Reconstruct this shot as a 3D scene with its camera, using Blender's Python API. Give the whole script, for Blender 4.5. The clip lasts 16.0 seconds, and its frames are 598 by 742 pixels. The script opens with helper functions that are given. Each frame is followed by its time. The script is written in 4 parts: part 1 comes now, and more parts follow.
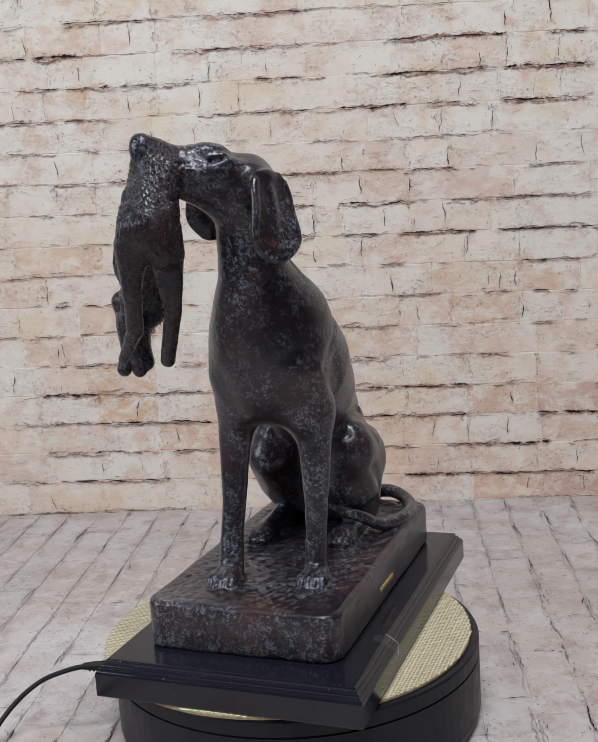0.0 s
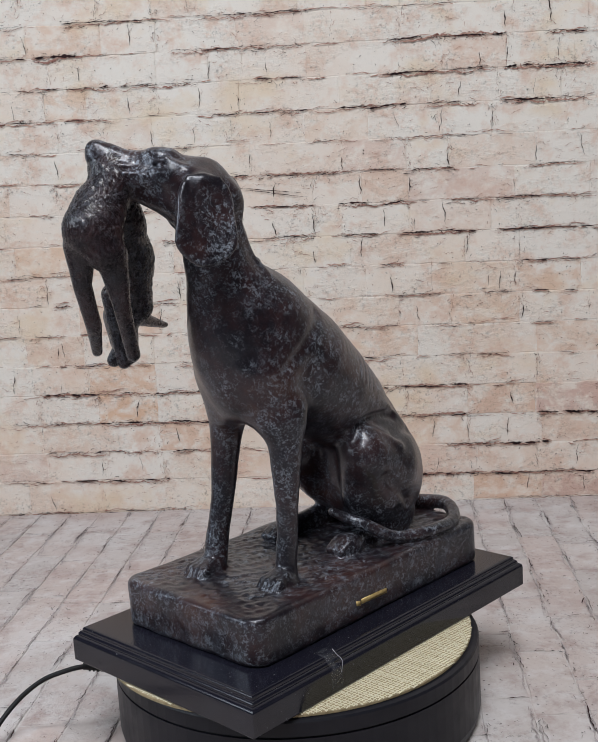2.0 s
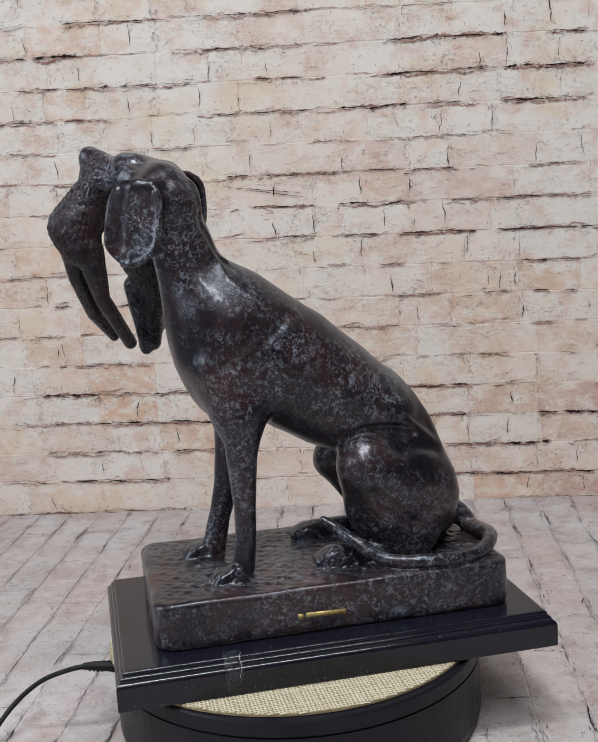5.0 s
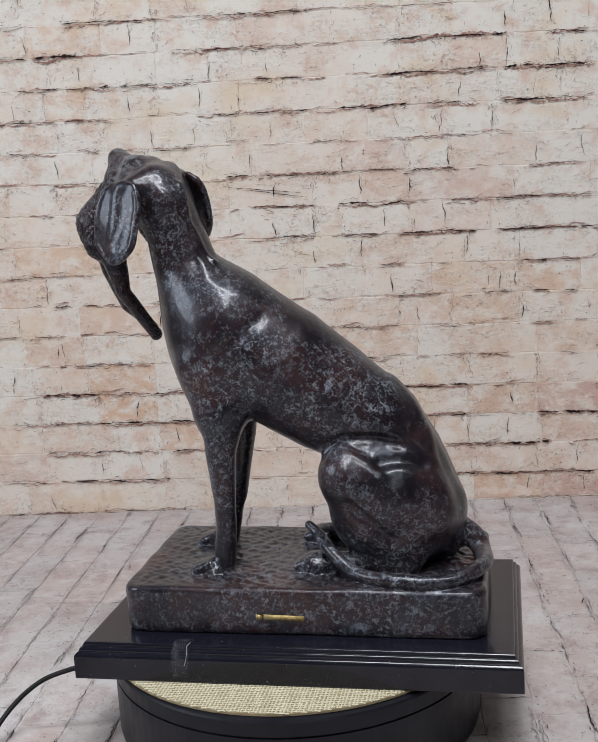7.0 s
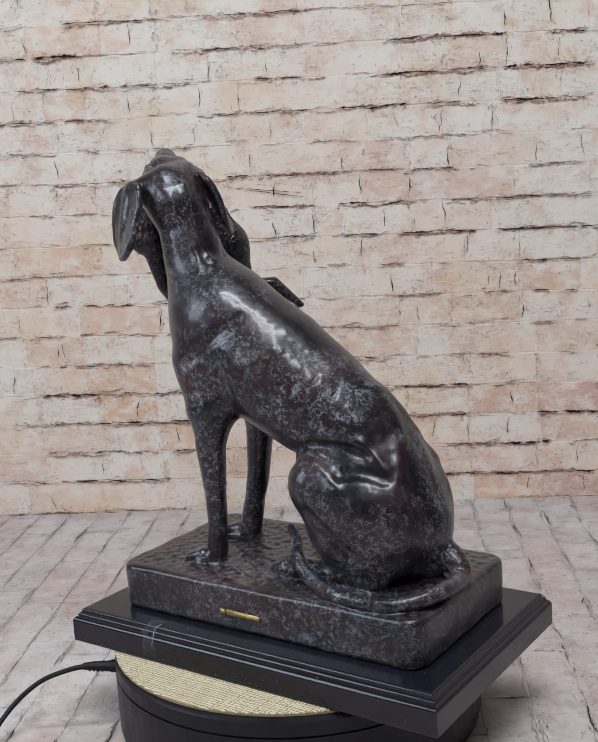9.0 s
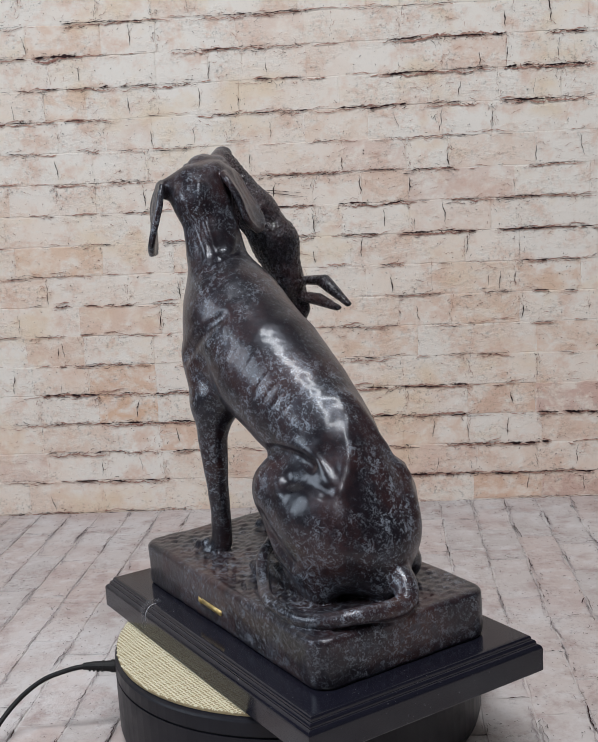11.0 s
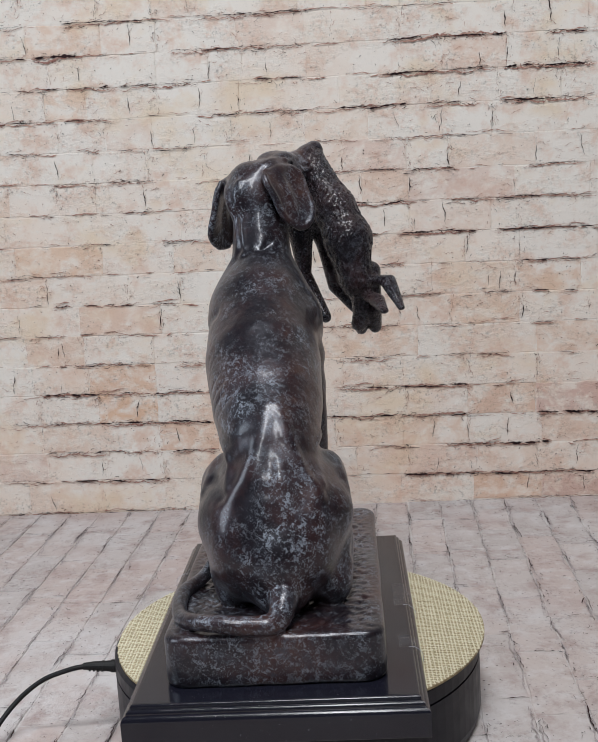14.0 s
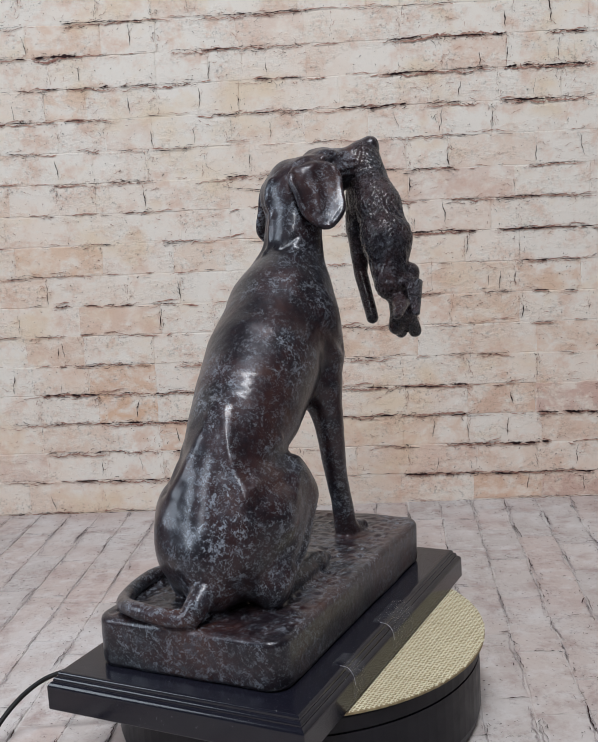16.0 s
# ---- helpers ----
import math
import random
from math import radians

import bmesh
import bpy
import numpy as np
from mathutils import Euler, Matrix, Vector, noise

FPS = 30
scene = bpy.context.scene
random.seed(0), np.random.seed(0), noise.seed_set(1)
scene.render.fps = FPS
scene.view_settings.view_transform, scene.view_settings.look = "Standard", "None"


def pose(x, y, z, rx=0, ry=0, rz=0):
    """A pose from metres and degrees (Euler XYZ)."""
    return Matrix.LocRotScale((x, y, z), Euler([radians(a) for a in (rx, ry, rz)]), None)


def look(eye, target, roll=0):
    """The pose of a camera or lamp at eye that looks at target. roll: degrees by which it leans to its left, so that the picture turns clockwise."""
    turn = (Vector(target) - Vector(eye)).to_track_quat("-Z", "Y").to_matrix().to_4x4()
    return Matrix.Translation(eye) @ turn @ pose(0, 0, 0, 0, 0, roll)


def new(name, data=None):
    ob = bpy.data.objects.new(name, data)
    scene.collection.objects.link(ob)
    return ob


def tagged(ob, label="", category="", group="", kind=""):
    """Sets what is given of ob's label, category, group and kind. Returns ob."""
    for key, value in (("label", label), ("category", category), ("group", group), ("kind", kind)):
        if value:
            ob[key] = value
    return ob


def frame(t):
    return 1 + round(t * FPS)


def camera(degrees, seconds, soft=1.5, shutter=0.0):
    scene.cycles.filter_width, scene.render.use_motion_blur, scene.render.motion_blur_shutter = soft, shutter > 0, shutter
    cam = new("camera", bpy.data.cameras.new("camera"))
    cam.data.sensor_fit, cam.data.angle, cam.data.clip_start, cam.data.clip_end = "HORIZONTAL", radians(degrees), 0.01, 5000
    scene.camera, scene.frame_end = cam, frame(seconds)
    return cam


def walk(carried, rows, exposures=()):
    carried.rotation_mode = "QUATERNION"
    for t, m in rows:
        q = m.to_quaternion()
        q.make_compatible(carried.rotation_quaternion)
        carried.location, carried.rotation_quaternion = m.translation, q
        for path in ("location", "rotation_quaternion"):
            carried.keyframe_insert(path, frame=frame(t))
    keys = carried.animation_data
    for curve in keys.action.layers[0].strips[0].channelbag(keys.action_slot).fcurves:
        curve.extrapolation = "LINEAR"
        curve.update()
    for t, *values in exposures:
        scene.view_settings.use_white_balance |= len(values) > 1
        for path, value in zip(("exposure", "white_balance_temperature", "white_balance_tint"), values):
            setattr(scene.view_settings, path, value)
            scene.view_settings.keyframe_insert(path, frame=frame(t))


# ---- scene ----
# ------------------------------------------------------------------ camera
cam = camera(32.08, 16.0, soft=0.55)
EYE = Vector((0.0, -0.9525, 0.4956))
VIEW = look(EYE, EYE + Vector((0.02019, 0.98569, -0.16738)), -3.41)
walk(cam, [(0, VIEW), (16, VIEW)], exposures=[(0, 0.0), (16, 0.0)])

# ------------------------------------------------------------------ light
world = bpy.data.worlds.new("world")
scene.world = world
world.use_nodes = True
world.node_tree.nodes["Background"].inputs[0].default_value = (0.75, 0.85, 1.0, 1)
world.node_tree.nodes["Background"].inputs[1].default_value = 0.5


def panel_lamp(name, eye, target, sx, sy, watts, colour):
    data = bpy.data.lights.new(name, "AREA")
    data.shape, data.size, data.size_y, data.energy, data.color = "RECTANGLE", sx, sy, watts, colour
    ob = new(name, data)
    ob.matrix_world = look(eye, target)
    return ob


panel_lamp("ceiling_lamp", (0.1, -0.70, 2.33), (0.1, -0.70, 0), 1.3, 0.22, 30.5, (0.95, 0.975, 1.0))
panel_lamp("ceiling_lamp", (-0.1, -1.75, 2.33), (-0.1, -1.75, 0), 0.26, 1.7, 38.5, (0.95, 0.975, 1.0))
# Added bluish light from the left, as from an assumed, unseen window.
panel_lamp("window_lamp", (-2.16, -0.7, 1.35), (0, -0.7, 1.0), 1.2, 1.3, 30, (0.80, 0.90, 1.0))


# ------------------------------------------------------------------ materials
def material(name, rough=0.6, metal=0.0, spec=0.5):
    m = bpy.data.materials.new(name)
    m.use_nodes = True
    b = m.node_tree.nodes["Principled BSDF"]
    b.inputs["Roughness"].default_value = rough
    b.inputs["Metallic"].default_value = metal
    b.inputs["Specular IOR Level"].default_value = spec
    return m, m.node_tree, b


class Nodes:
    """Short hand for node trees."""

    def __init__(self, tree, space="Object"):
        self.t = tree
        self.co = tree.nodes.new("ShaderNodeTexCoord").outputs[space]

    def mapping(self, scale, source=None, shift=(0, 0, 0)):
        n = self.t.nodes.new("ShaderNodeMapping")
        n.inputs["Scale"].default_value = scale
        n.inputs["Location"].default_value = shift
        self.t.links.new(source or self.co, n.inputs[0])
        return n.outputs[0]

    def noise(self, scale, detail=4, rough=0.55, co=None, distort=0.0):
        n = self.t.nodes.new("ShaderNodeTexNoise")
        n.inputs["Scale"].default_value, n.inputs["Detail"].default_value = scale, detail
        n.inputs["Roughness"].default_value, n.inputs["Distortion"].default_value = rough, distort
        self.t.links.new(co or self.co, n.inputs["Vector"])
        return n.outputs["Fac"]

    def voronoi(self, scale, feature="F1", co=None):
        n = self.t.nodes.new("ShaderNodeTexVoronoi")
        n.feature = feature
        n.inputs["Scale"].default_value = scale
        self.t.links.new(co or self.co, n.inputs["Vector"])
        return n.outputs["Distance"]

    def ramp(self, fac, *stops):
        n = self.t.nodes.new("ShaderNodeValToRGB")
        e = n.color_ramp.elements
        while len(e) < len(stops):
            e.new(0.5)
        for el, (pos, col) in zip(e, stops):
            el.position = pos
            el.color = (*col, 1) if isinstance(col, tuple) else (col, col, col, 1)
        self.t.links.new(fac, n.inputs[0])
        return n.outputs[0]

    def mix(self, fac, a, b, how="MIX"):
        n = self.t.nodes.new("ShaderNodeMix")
        n.data_type, n.blend_type = "RGBA", how
        for i, v in ((0, fac), (6, a), (7, b)):
            sock = n.inputs[i]
            if isinstance(v, (int, float)):
                sock.default_value = v if i == 0 else (v, v, v, 1)
            elif isinstance(v, tuple):
                sock.default_value = (*v, 1)
            else:
                self.t.links.new(v, sock)
        return n.outputs[2]

    def math(self, op, a, b=0.0):
        n = self.t.nodes.new("ShaderNodeMath")
        n.operation = op
        for sock, v in zip(n.inputs, (a, b)):
            if isinstance(v, (int, float)):
                sock.default_value = v
            else:
                self.t.links.new(v, sock)
        return n.outputs[0]

    def bump(self, height, bsdf, strength=0.3, dist=0.001):
        n = self.t.nodes.new("ShaderNodeBump")
        n.inputs["Strength"].default_value, n.inputs["Distance"].default_value = strength, dist
        self.t.links.new(height, n.inputs["Height"])
        self.t.links.new(n.outputs[0], bsdf.inputs["Normal"])

    def random(self):
        return self.t.nodes.new("ShaderNodeObjectInfo").outputs["Random"]

    def to(self, out, sock):
        self.t.links.new(out, sock)


def bronze(name="bronze", fur=False, reach=0.0):
    """Brown-black patina with chalky blue-grey bloom (reach: how far it spreads, on the base also in place of front
    light); the hare's coat has combed strands.
    """
    m, t, b = material(name, 0.36, 0.1, 0.40)
    n = Nodes(t)
    big = n.noise(14, 8, 0.70)
    brown = n.ramp(big, (0.34, (0.0050, 0.0038, 0.0064)), (0.46, (0.0105, 0.0066, 0.0092)), (0.57, (0.029, 0.0125, 0.0130)), (0.72, (0.060, 0.023, 0.014)))
    patch = n.noise(12, 7, 0.72, co=n.mapping((1, 1, 1), shift=(3.1, 1.7, 0.4)))
    fleck = n.noise(430, 6, 0.74, distort=0.9)
    clump = n.noise(150, 7, 0.78, distort=0.8)
    where = n.ramp(patch, (0.42 - reach, 0.04), (0.52 - reach, 0.55), (0.60 - reach, 1.0))
    bloom = n.math("ADD", n.math("MULTIPLY", fleck, 0.5), n.math("MULTIPLY", clump, 0.5))
    chalk = n.math("MULTIPLY", where, n.ramp(bloom, (0.508, 0.0), (0.555, 1.0)))
    col = n.mix(n.math("MULTIPLY", chalk, 0.30 if fur else 0.85 - 2.5 * reach), brown, (0.225, 0.250, 0.295))
    mottle = n.math("MULTIPLY", n.ramp(n.noise(70, 7, 0.74, co=n.mapping((1, 1, 1), shift=(1.3, 0.2, 6.1))), (0.50, 0.0), (0.64, 1.0)), n.math("ADD", n.math("MULTIPLY", where, 0.8), 0.06))
    col = n.mix(n.math("MULTIPLY", mottle, 0.2 if fur else 0.6 + 3 * reach), col, (0.040, 0.042, 0.056))
    n.to(col, b.inputs["Base Color"])
    b.inputs["Specular Tint"].default_value = (0.82, 0.88, 1.0, 1)
    rough = n.math("ADD", n.math("MULTIPLY", chalk, 0.26), n.ramp(big, (0.3, 0.22 if fur else 0.27), (0.7, 0.30 if fur else 0.38)))
    n.to(rough, b.inputs["Roughness"])
    b.inputs["Coat Weight"].default_value, b.inputs["Coat Roughness"].default_value = 0.32, 0.14
    relief = n.math("ADD", n.math("MULTIPLY", n.noise(55, 5, 0.6), 0.8), n.math("MULTIPLY", clump, 0.45))
    relief = n.math("ADD", relief, n.math("MULTIPLY", fleck, 0.25))
    if fur:
        strand = n.noise(430, 4, 0.6, co=n.mapping((1, 1, 0.20)), distort=0.6)
        tuft = n.noise(130, 4, 0.6, co=n.mapping((1, 1, 0.35), shift=(2, 5, 1)), distort=0.8)
        n.bump(n.math("ADD", n.math("MULTIPLY", strand, 1.1), n.math("ADD", tuft, n.math("MULTIPLY", relief, 0.3))), b, 0.8, 0.0035)
    else:
        n.bump(relief, b, 0.36, 0.0012)
    return m


def gold():
    m, t, b = material("gold_paint", 0.45, 0.4)
    n = Nodes(t)
    n.to(n.ramp(n.noise(400), (0.3, (0.30, 0.20, 0.07)), (0.7, (0.58, 0.44, 0.19))), b.inputs["Base Color"])
    return m


def black_stone():
    m, t, b = material("black_stone", 0.16, 0.0, 0.45)
    n = Nodes(t)
    dust = n.ramp(n.noise(26, 6, 0.7), (0.5, 0.0), (0.8, 1.0))
    speck = n.ramp(n.noise(380, 3), (0.70, 0.0), (0.74, 1.0))
    col = n.mix(n.math("MULTIPLY", dust, 0.3), (0.0085, 0.0085, 0.0145), (0.024, 0.024, 0.033))
    n.to(n.mix(n.math("MULTIPLY", speck, 0.5), col, (0.25, 0.25, 0.25)), b.inputs["Base Color"])
    n.to(n.ramp(n.noise(18, 5, 0.6), (0.3, 0.09), (0.75, 0.20)), b.inputs["Roughness"])
    n.bump(n.noise(90, 3), b, 0.03, 0.001)
    return m


def black_plastic():
    m, t, b = material("black_plastic", 0.42, 0.0, 0.28)
    n = Nodes(t)
    n.to(n.ramp(n.noise(30, 5, 0.65), (0.35, (0.006, 0.006, 0.010)), (0.75, (0.011, 0.011, 0.016))), b.inputs["Base Color"])
    n.to(n.ramp(n.noise(45, 4), (0.3, 0.36), (0.7, 0.52)), b.inputs["Roughness"])
    n.bump(n.noise(900, 2), b, 0.08, 0.0004)
    return m


def rubber():
    m, t, b = material("black_rubber", 0.55, 0.0, 0.3)
    n = Nodes(t)
    n.to(n.ramp(n.noise(80), (0.3, (0.005, 0.005, 0.006)), (0.7, (0.010, 0.010, 0.011))), b.inputs["Base Color"])
    return m


def burlap():
    m, t, b = material("burlap", 0.9, 0.0, 0.2)
    n = Nodes(t)
    tone = n.noise(35, 5, 0.6)
    n.to(n.mix(0.5, n.ramp(tone, (0.3, (0.54, 0.49, 0.35)), (0.7, (0.66, 0.62, 0.47))), n.ramp(n.noise(500, 3), (0.3, (0.48, 0.43, 0.30)), (0.7, (0.70, 0.66, 0.51)))), b.inputs["Base Color"])
    n.bump(n.noise(1500, 2), b, 0.4, 0.0006)
    return m


def burlap_ground():
    m, t, b = material("burlap_gap", 0.95, 0.0, 0.1)
    n = Nodes(t)
    n.to(n.ramp(n.noise(200), (0.3, (0.22, 0.17, 0.10)), (0.7, (0.36, 0.29, 0.18))), b.inputs["Base Color"])
    return m


OCHRE, PINK = (0.68, 0.465, 0.335), (0.58, 0.385, 0.330)


def limewashed(name, tones, wash, worn, tanned, lift=0.0, stained=False):
    """Whitewashed brick: cream and pink tones, worn patches, pits."""
    m, t, b = material(name, 0.85, 0.0, 0.2)
    n = Nodes(t, "Object")
    geo = t.nodes.new("ShaderNodeNewGeometry").outputs["Position"]
    base = n.ramp(n.random(), *tones)
    wide = n.noise(4.0, 5, 0.6, co=geo)
    own = t.nodes.new("ShaderNodeSeparateColor")
    t.links.new(t.nodes.new("ShaderNodeObjectInfo").outputs["Color"], own.inputs[0])
    sep = t.nodes.new("ShaderNodeSeparateXYZ")
    t.links.new(geo, sep.inputs[0])
    washed = n.math("ADD", wide, n.math("MULTIPLY", sep.outputs[2], lift))
    base = n.mix(n.math("MULTIPLY", n.ramp(washed, (0.44, 0.0), (0.66, 1.0)), 0.85), base, wash)
    mid = n.noise(24, 7, 0.68, co=geo)
    base = n.mix(n.math("MULTIPLY", n.ramp(mid, (0.50, 0.0), (0.66, 1.0)), 0.65), base, worn)
    pale = n.noise(42, 6, 0.65, co=n.mapping((1, 1, 2.0), geo, (2.0, 1.0, 7.0)))
    base = n.mix(n.math("MULTIPLY", n.ramp(pale, (0.50, 0.0), (0.66, 1.0)), 0.65), base, wash)
    zone = n.noise(15, 8, 0.72, co=n.mapping((1, 1, 1.7), geo, (4.0, 8.0, 3.0)))
    rubbed = n.ramp(zone, (0.48, 0.0), (0.61, 1.0))
    tan = n.ramp(n.noise(8, 5, 0.6, co=n.mapping((1, 1, 1.4), geo, (1.0, 6.0, 2.5))), (0.55, 0.0), (0.68, 1.0))
    base = n.mix(n.math("MULTIPLY", tan, 0.65), base, tanned)
    if stained:
        cover = n.ramp(n.noise(30, 6, 0.68, co=n.mapping((1, 1, 1.3), geo, (6.0, 2.0, 5.0)), distort=0.4), (0.41, 0.06), (0.57, 1.0))
        base = n.mix(n.math("MULTIPLY", own.outputs[0], cover), base, OCHRE)
        base = n.mix(n.math("MULTIPLY", own.outputs[1], cover), base, PINK)
    fine = n.noise(190, 6, 0.72, co=geo)
    base = n.mix(n.math("ADD", n.math("MULTIPLY", rubbed, 0.5), 0.08), base, n.ramp(fine, (0.34, 0.2), (0.47, 1.0), (0.7, 1.0)), "MULTIPLY")
    crust = n.noise(75, 7, 0.75, co=n.mapping((1, 1, 1.6), geo, (9.0, 4.0, 2.0)))
    base = n.mix(n.math("MULTIPLY", n.math("MULTIPLY", n.ramp(crust, (0.52, 0.0), (0.64, 1.0)), rubbed), 0.6), base, worn)
    pit = n.ramp(n.noise(150, 4, 0.7, co=n.mapping((1, 1, 1), geo, (5.0, 3.0, 1.0))), (0.66, 0.0), (0.70, 1.0))
    base = n.mix(n.math("MULTIPLY", pit, n.math("ADD", n.math("MULTIPLY", rubbed, 0.6), 0.25)), base, (0.13, 0.09, 0.08))
    n.to(base, b.inputs["Base Color"])
    rough = n.math("MULTIPLY", n.math("ADD", fine, crust), n.math("ADD", n.math("MULTIPLY", rubbed, 1.0), 0.15))
    n.bump(n.math("ADD", n.math("MULTIPLY", mid, 0.6), rough), b, 0.45, 0.0016)
    return m


def flaw(name, a, c):
    m, t, b = material(name, 0.9, 0.0, 0.1)
    n = Nodes(t, "Object")
    n.to(n.ramp(n.noise(90, 4), (0.35, a), (0.7, c)), b.inputs["Base Color"])
    return m


def clear_tape():
    m, t, b = material("clear_tape", 0.2, 0.0, 0.5)
    b.inputs["Base Color"].default_value = (0.55, 0.57, 0.62, 1)
    n = Nodes(t)
    n.to(n.ramp(n.noise(120, 5, 0.7), (0.4, 0.0), (0.8, 0.13)), b.inputs["Alpha"])
    return m


# Grey of the unseen shell, darkened to lower bounce and reflections.
def shell_paint():
    m, t, b = material("dark_shell_paint", 0.8, 0.0, 0.3)
    n = Nodes(t)
    n.to(n.ramp(n.noise(2.5, 5), (0.3, (0.085, 0.088, 0.10)), (0.7, (0.11, 0.114, 0.125))), b.inputs["Base Color"])
    n.bump(n.noise(120, 3), b, 0.1, 0.001)
    return m


# The base block's extra bloom is partly front light put into its colour.
BRONZE, FUR, BRONZE_GROUND_LIT = bronze(), bronze("bronze_fur", True), bronze("bronze_ground_lit", reach=0.09)
GOLD, STONE, PLASTIC, RUBBER = gold(), black_stone(), black_plastic(), rubber()
BURLAP, BURLAP_GAP, PAINT = burlap(), burlap_ground(), shell_paint()
TAPE, CREASE = clear_tape(), flaw("whitish_crease", (0.30, 0.30, 0.33), (0.5, 0.5, 0.53))
# Cracks and the joint shadows of the printed bricks, both put in as colour.
CRACK_SHADE = flaw("dark_crack_shade", (0.012, 0.008, 0.009), (0.06, 0.03, 0.03))
RUST = flaw("rusty_edge", (0.24, 0.11, 0.09), (0.52, 0.34, 0.27))
GREY_STAIN = flaw("grey_edge", (0.30, 0.26, 0.26), (0.46, 0.41, 0.41))
WASH, WORN, TAN = (0.774, 0.728, 0.674), (0.647, 0.429, 0.328), (0.728, 0.574, 0.416)
BRICK = limewashed("limewashed_brick", [(0.0, (0.755, 0.645, 0.560)), (0.30, (0.745, 0.615, 0.510)), (0.5, (0.769, 0.666, 0.586)), (0.75, (0.740, 0.600, 0.500)), (1.0, (0.725, 0.570, 0.475))], WASH, WORN, TAN, 0.24, True)
MORTAR = limewashed("old_mortar", [(0.0, (0.748, 0.625, 0.546)), (1.0, (0.748, 0.625, 0.546))], WASH, WORN, TAN, 0.24)
PAVER = limewashed("limewashed_floor_brick", [(0.0, (0.446, 0.402, 0.391)), (0.5, (0.500, 0.440, 0.420)), (1.0, (0.470, 0.385, 0.362))], (0.571, 0.545, 0.547), (0.341, 0.251, 0.235), (0.437, 0.341, 0.323))
FLOOR_MORTAR = limewashed("floor_mortar", [(0.0, (0.513, 0.474, 0.459)), (1.0, (0.513, 0.474, 0.459))], (0.627, 0.606, 0.606), (0.341, 0.256, 0.245), (0.475, 0.398, 0.371))


# ------------------------------------------------------------------ mesh helpers
def mesh_of(name, bm, mat, smooth=False):
    me = bpy.data.meshes.new(name)
    bm.normal_update()
    bm.to_mesh(me)
    bm.free()
    if mat:
        me.materials.append(mat)
    for f in me.polygons:
        f.use_smooth = smooth
    return me


def part(name, bm, mat, parent=None, label="", smooth=False):
    ob = new(name, mesh_of(name, bm, mat, smooth))
    ob.parent = parent
    return tagged(ob, label)


def box(bm, x0, x1, y0, y1, z0, z1, bevel=0.0, seg=2):
    vs = bmesh.ops.create_cube(bm, size=1)["verts"]
    bmesh.ops.transform(bm, matrix=pose((x0 + x1) / 2, (y0 + y1) / 2, (z0 + z1) / 2) @ Matrix.Diagonal((x1 - x0, y1 - y0, z1 - z0, 1)), verts=vs)
    if bevel:
        es = list({e for v in vs for e in v.link_edges})
        bmesh.ops.bevel(bm, geom=es, offset=bevel, segments=seg, affect="EDGES", profile=0.6)


def lathe(bm, profile, steps=96, cx=0.0, cy=0.0):
    """Turns a profile of (radius, height) about the upright axis."""
    rings = []
    for r, z in profile:
        rings.append([bm.verts.new((cx + r * math.cos(2 * math.pi * i / steps), cy + r * math.sin(2 * math.pi * i / steps), z)) for i in range(steps)])
    for a, b in zip(rings, rings[1:]):
        for i in range(steps):
            j = (i + 1) % steps
            bm.faces.new((a[i], a[j], b[j], b[i]))
    bm.faces.new(list(reversed(rings[0])))
    bm.faces.new(rings[-1])


def stacked_rects(bm, layers):
    """A block from rectangles (back, front, right, left, height), low to high."""
    rings = []
    for xb, xf, yr, yl, z in layers:
        rings.append([bm.verts.new(c) for c in ((xb, yr, z), (xf, yr, z), (xf, yl, z), (xb, yl, z))])
    for a, b in zip(rings, rings[1:]):
        for i in range(4):
            j = (i + 1) % 4
            bm.faces.new((a[i], a[j], b[j], b[i]))
    bm.faces.new(list(reversed(rings[0])))
    bm.faces.new(rings[-1])


def tube(bm, points, radii, sides=12):
    """A round tube along points."""
    rings = []
    for i, p in enumerate(points):
        p = Vector(p)
        d = (Vector(points[min(i + 1, len(points) - 1)]) - Vector(points[max(i - 1, 0)])).normalized()
        s = d.cross(Vector((0, 0, 1))).normalized() if abs(d.z) < 0.95 else Vector((1, 0, 0))
        u = s.cross(d)
        r = radii[i] if isinstance(radii, (list, tuple)) else radii
        rings.append([bm.verts.new(p + r * (math.cos(2 * math.pi * k / sides) * s + math.sin(2 * math.pi * k / sides) * u)) for k in range(sides)])
    for a, b in zip(rings, rings[1:]):
        for i in range(sides):
            j = (i + 1) % sides
            bm.faces.new((a[i], a[j], b[j], b[i]))
    bm.faces.new(list(reversed(rings[0])))
    bm.faces.new(rings[-1])


def glide(points, n=8):
    """A smooth line through points."""
    p = [Vector(q) for q in points]
    p = [2 * p[0] - p[1]] + p + [2 * p[-1] - p[-2]]
    out = []
    for i in range(1, len(p) - 2):
        for k in range(n):
            t = k / n
            a, b, c, d = p[i - 1], p[i], p[i + 1], p[i + 2]
            out.append(0.5 * (2 * b + (c - a) * t + (2 * a - 5 * b + 4 * c - d) * t * t + (3 * b - a - 3 * c + d) * t ** 3))
    return out + [p[-2]]


# ------------------------------------------------------------------ the room
WALL_AT, WALL_TURN = Vector((0.0204, 0.6726, 0.0)), -6.0
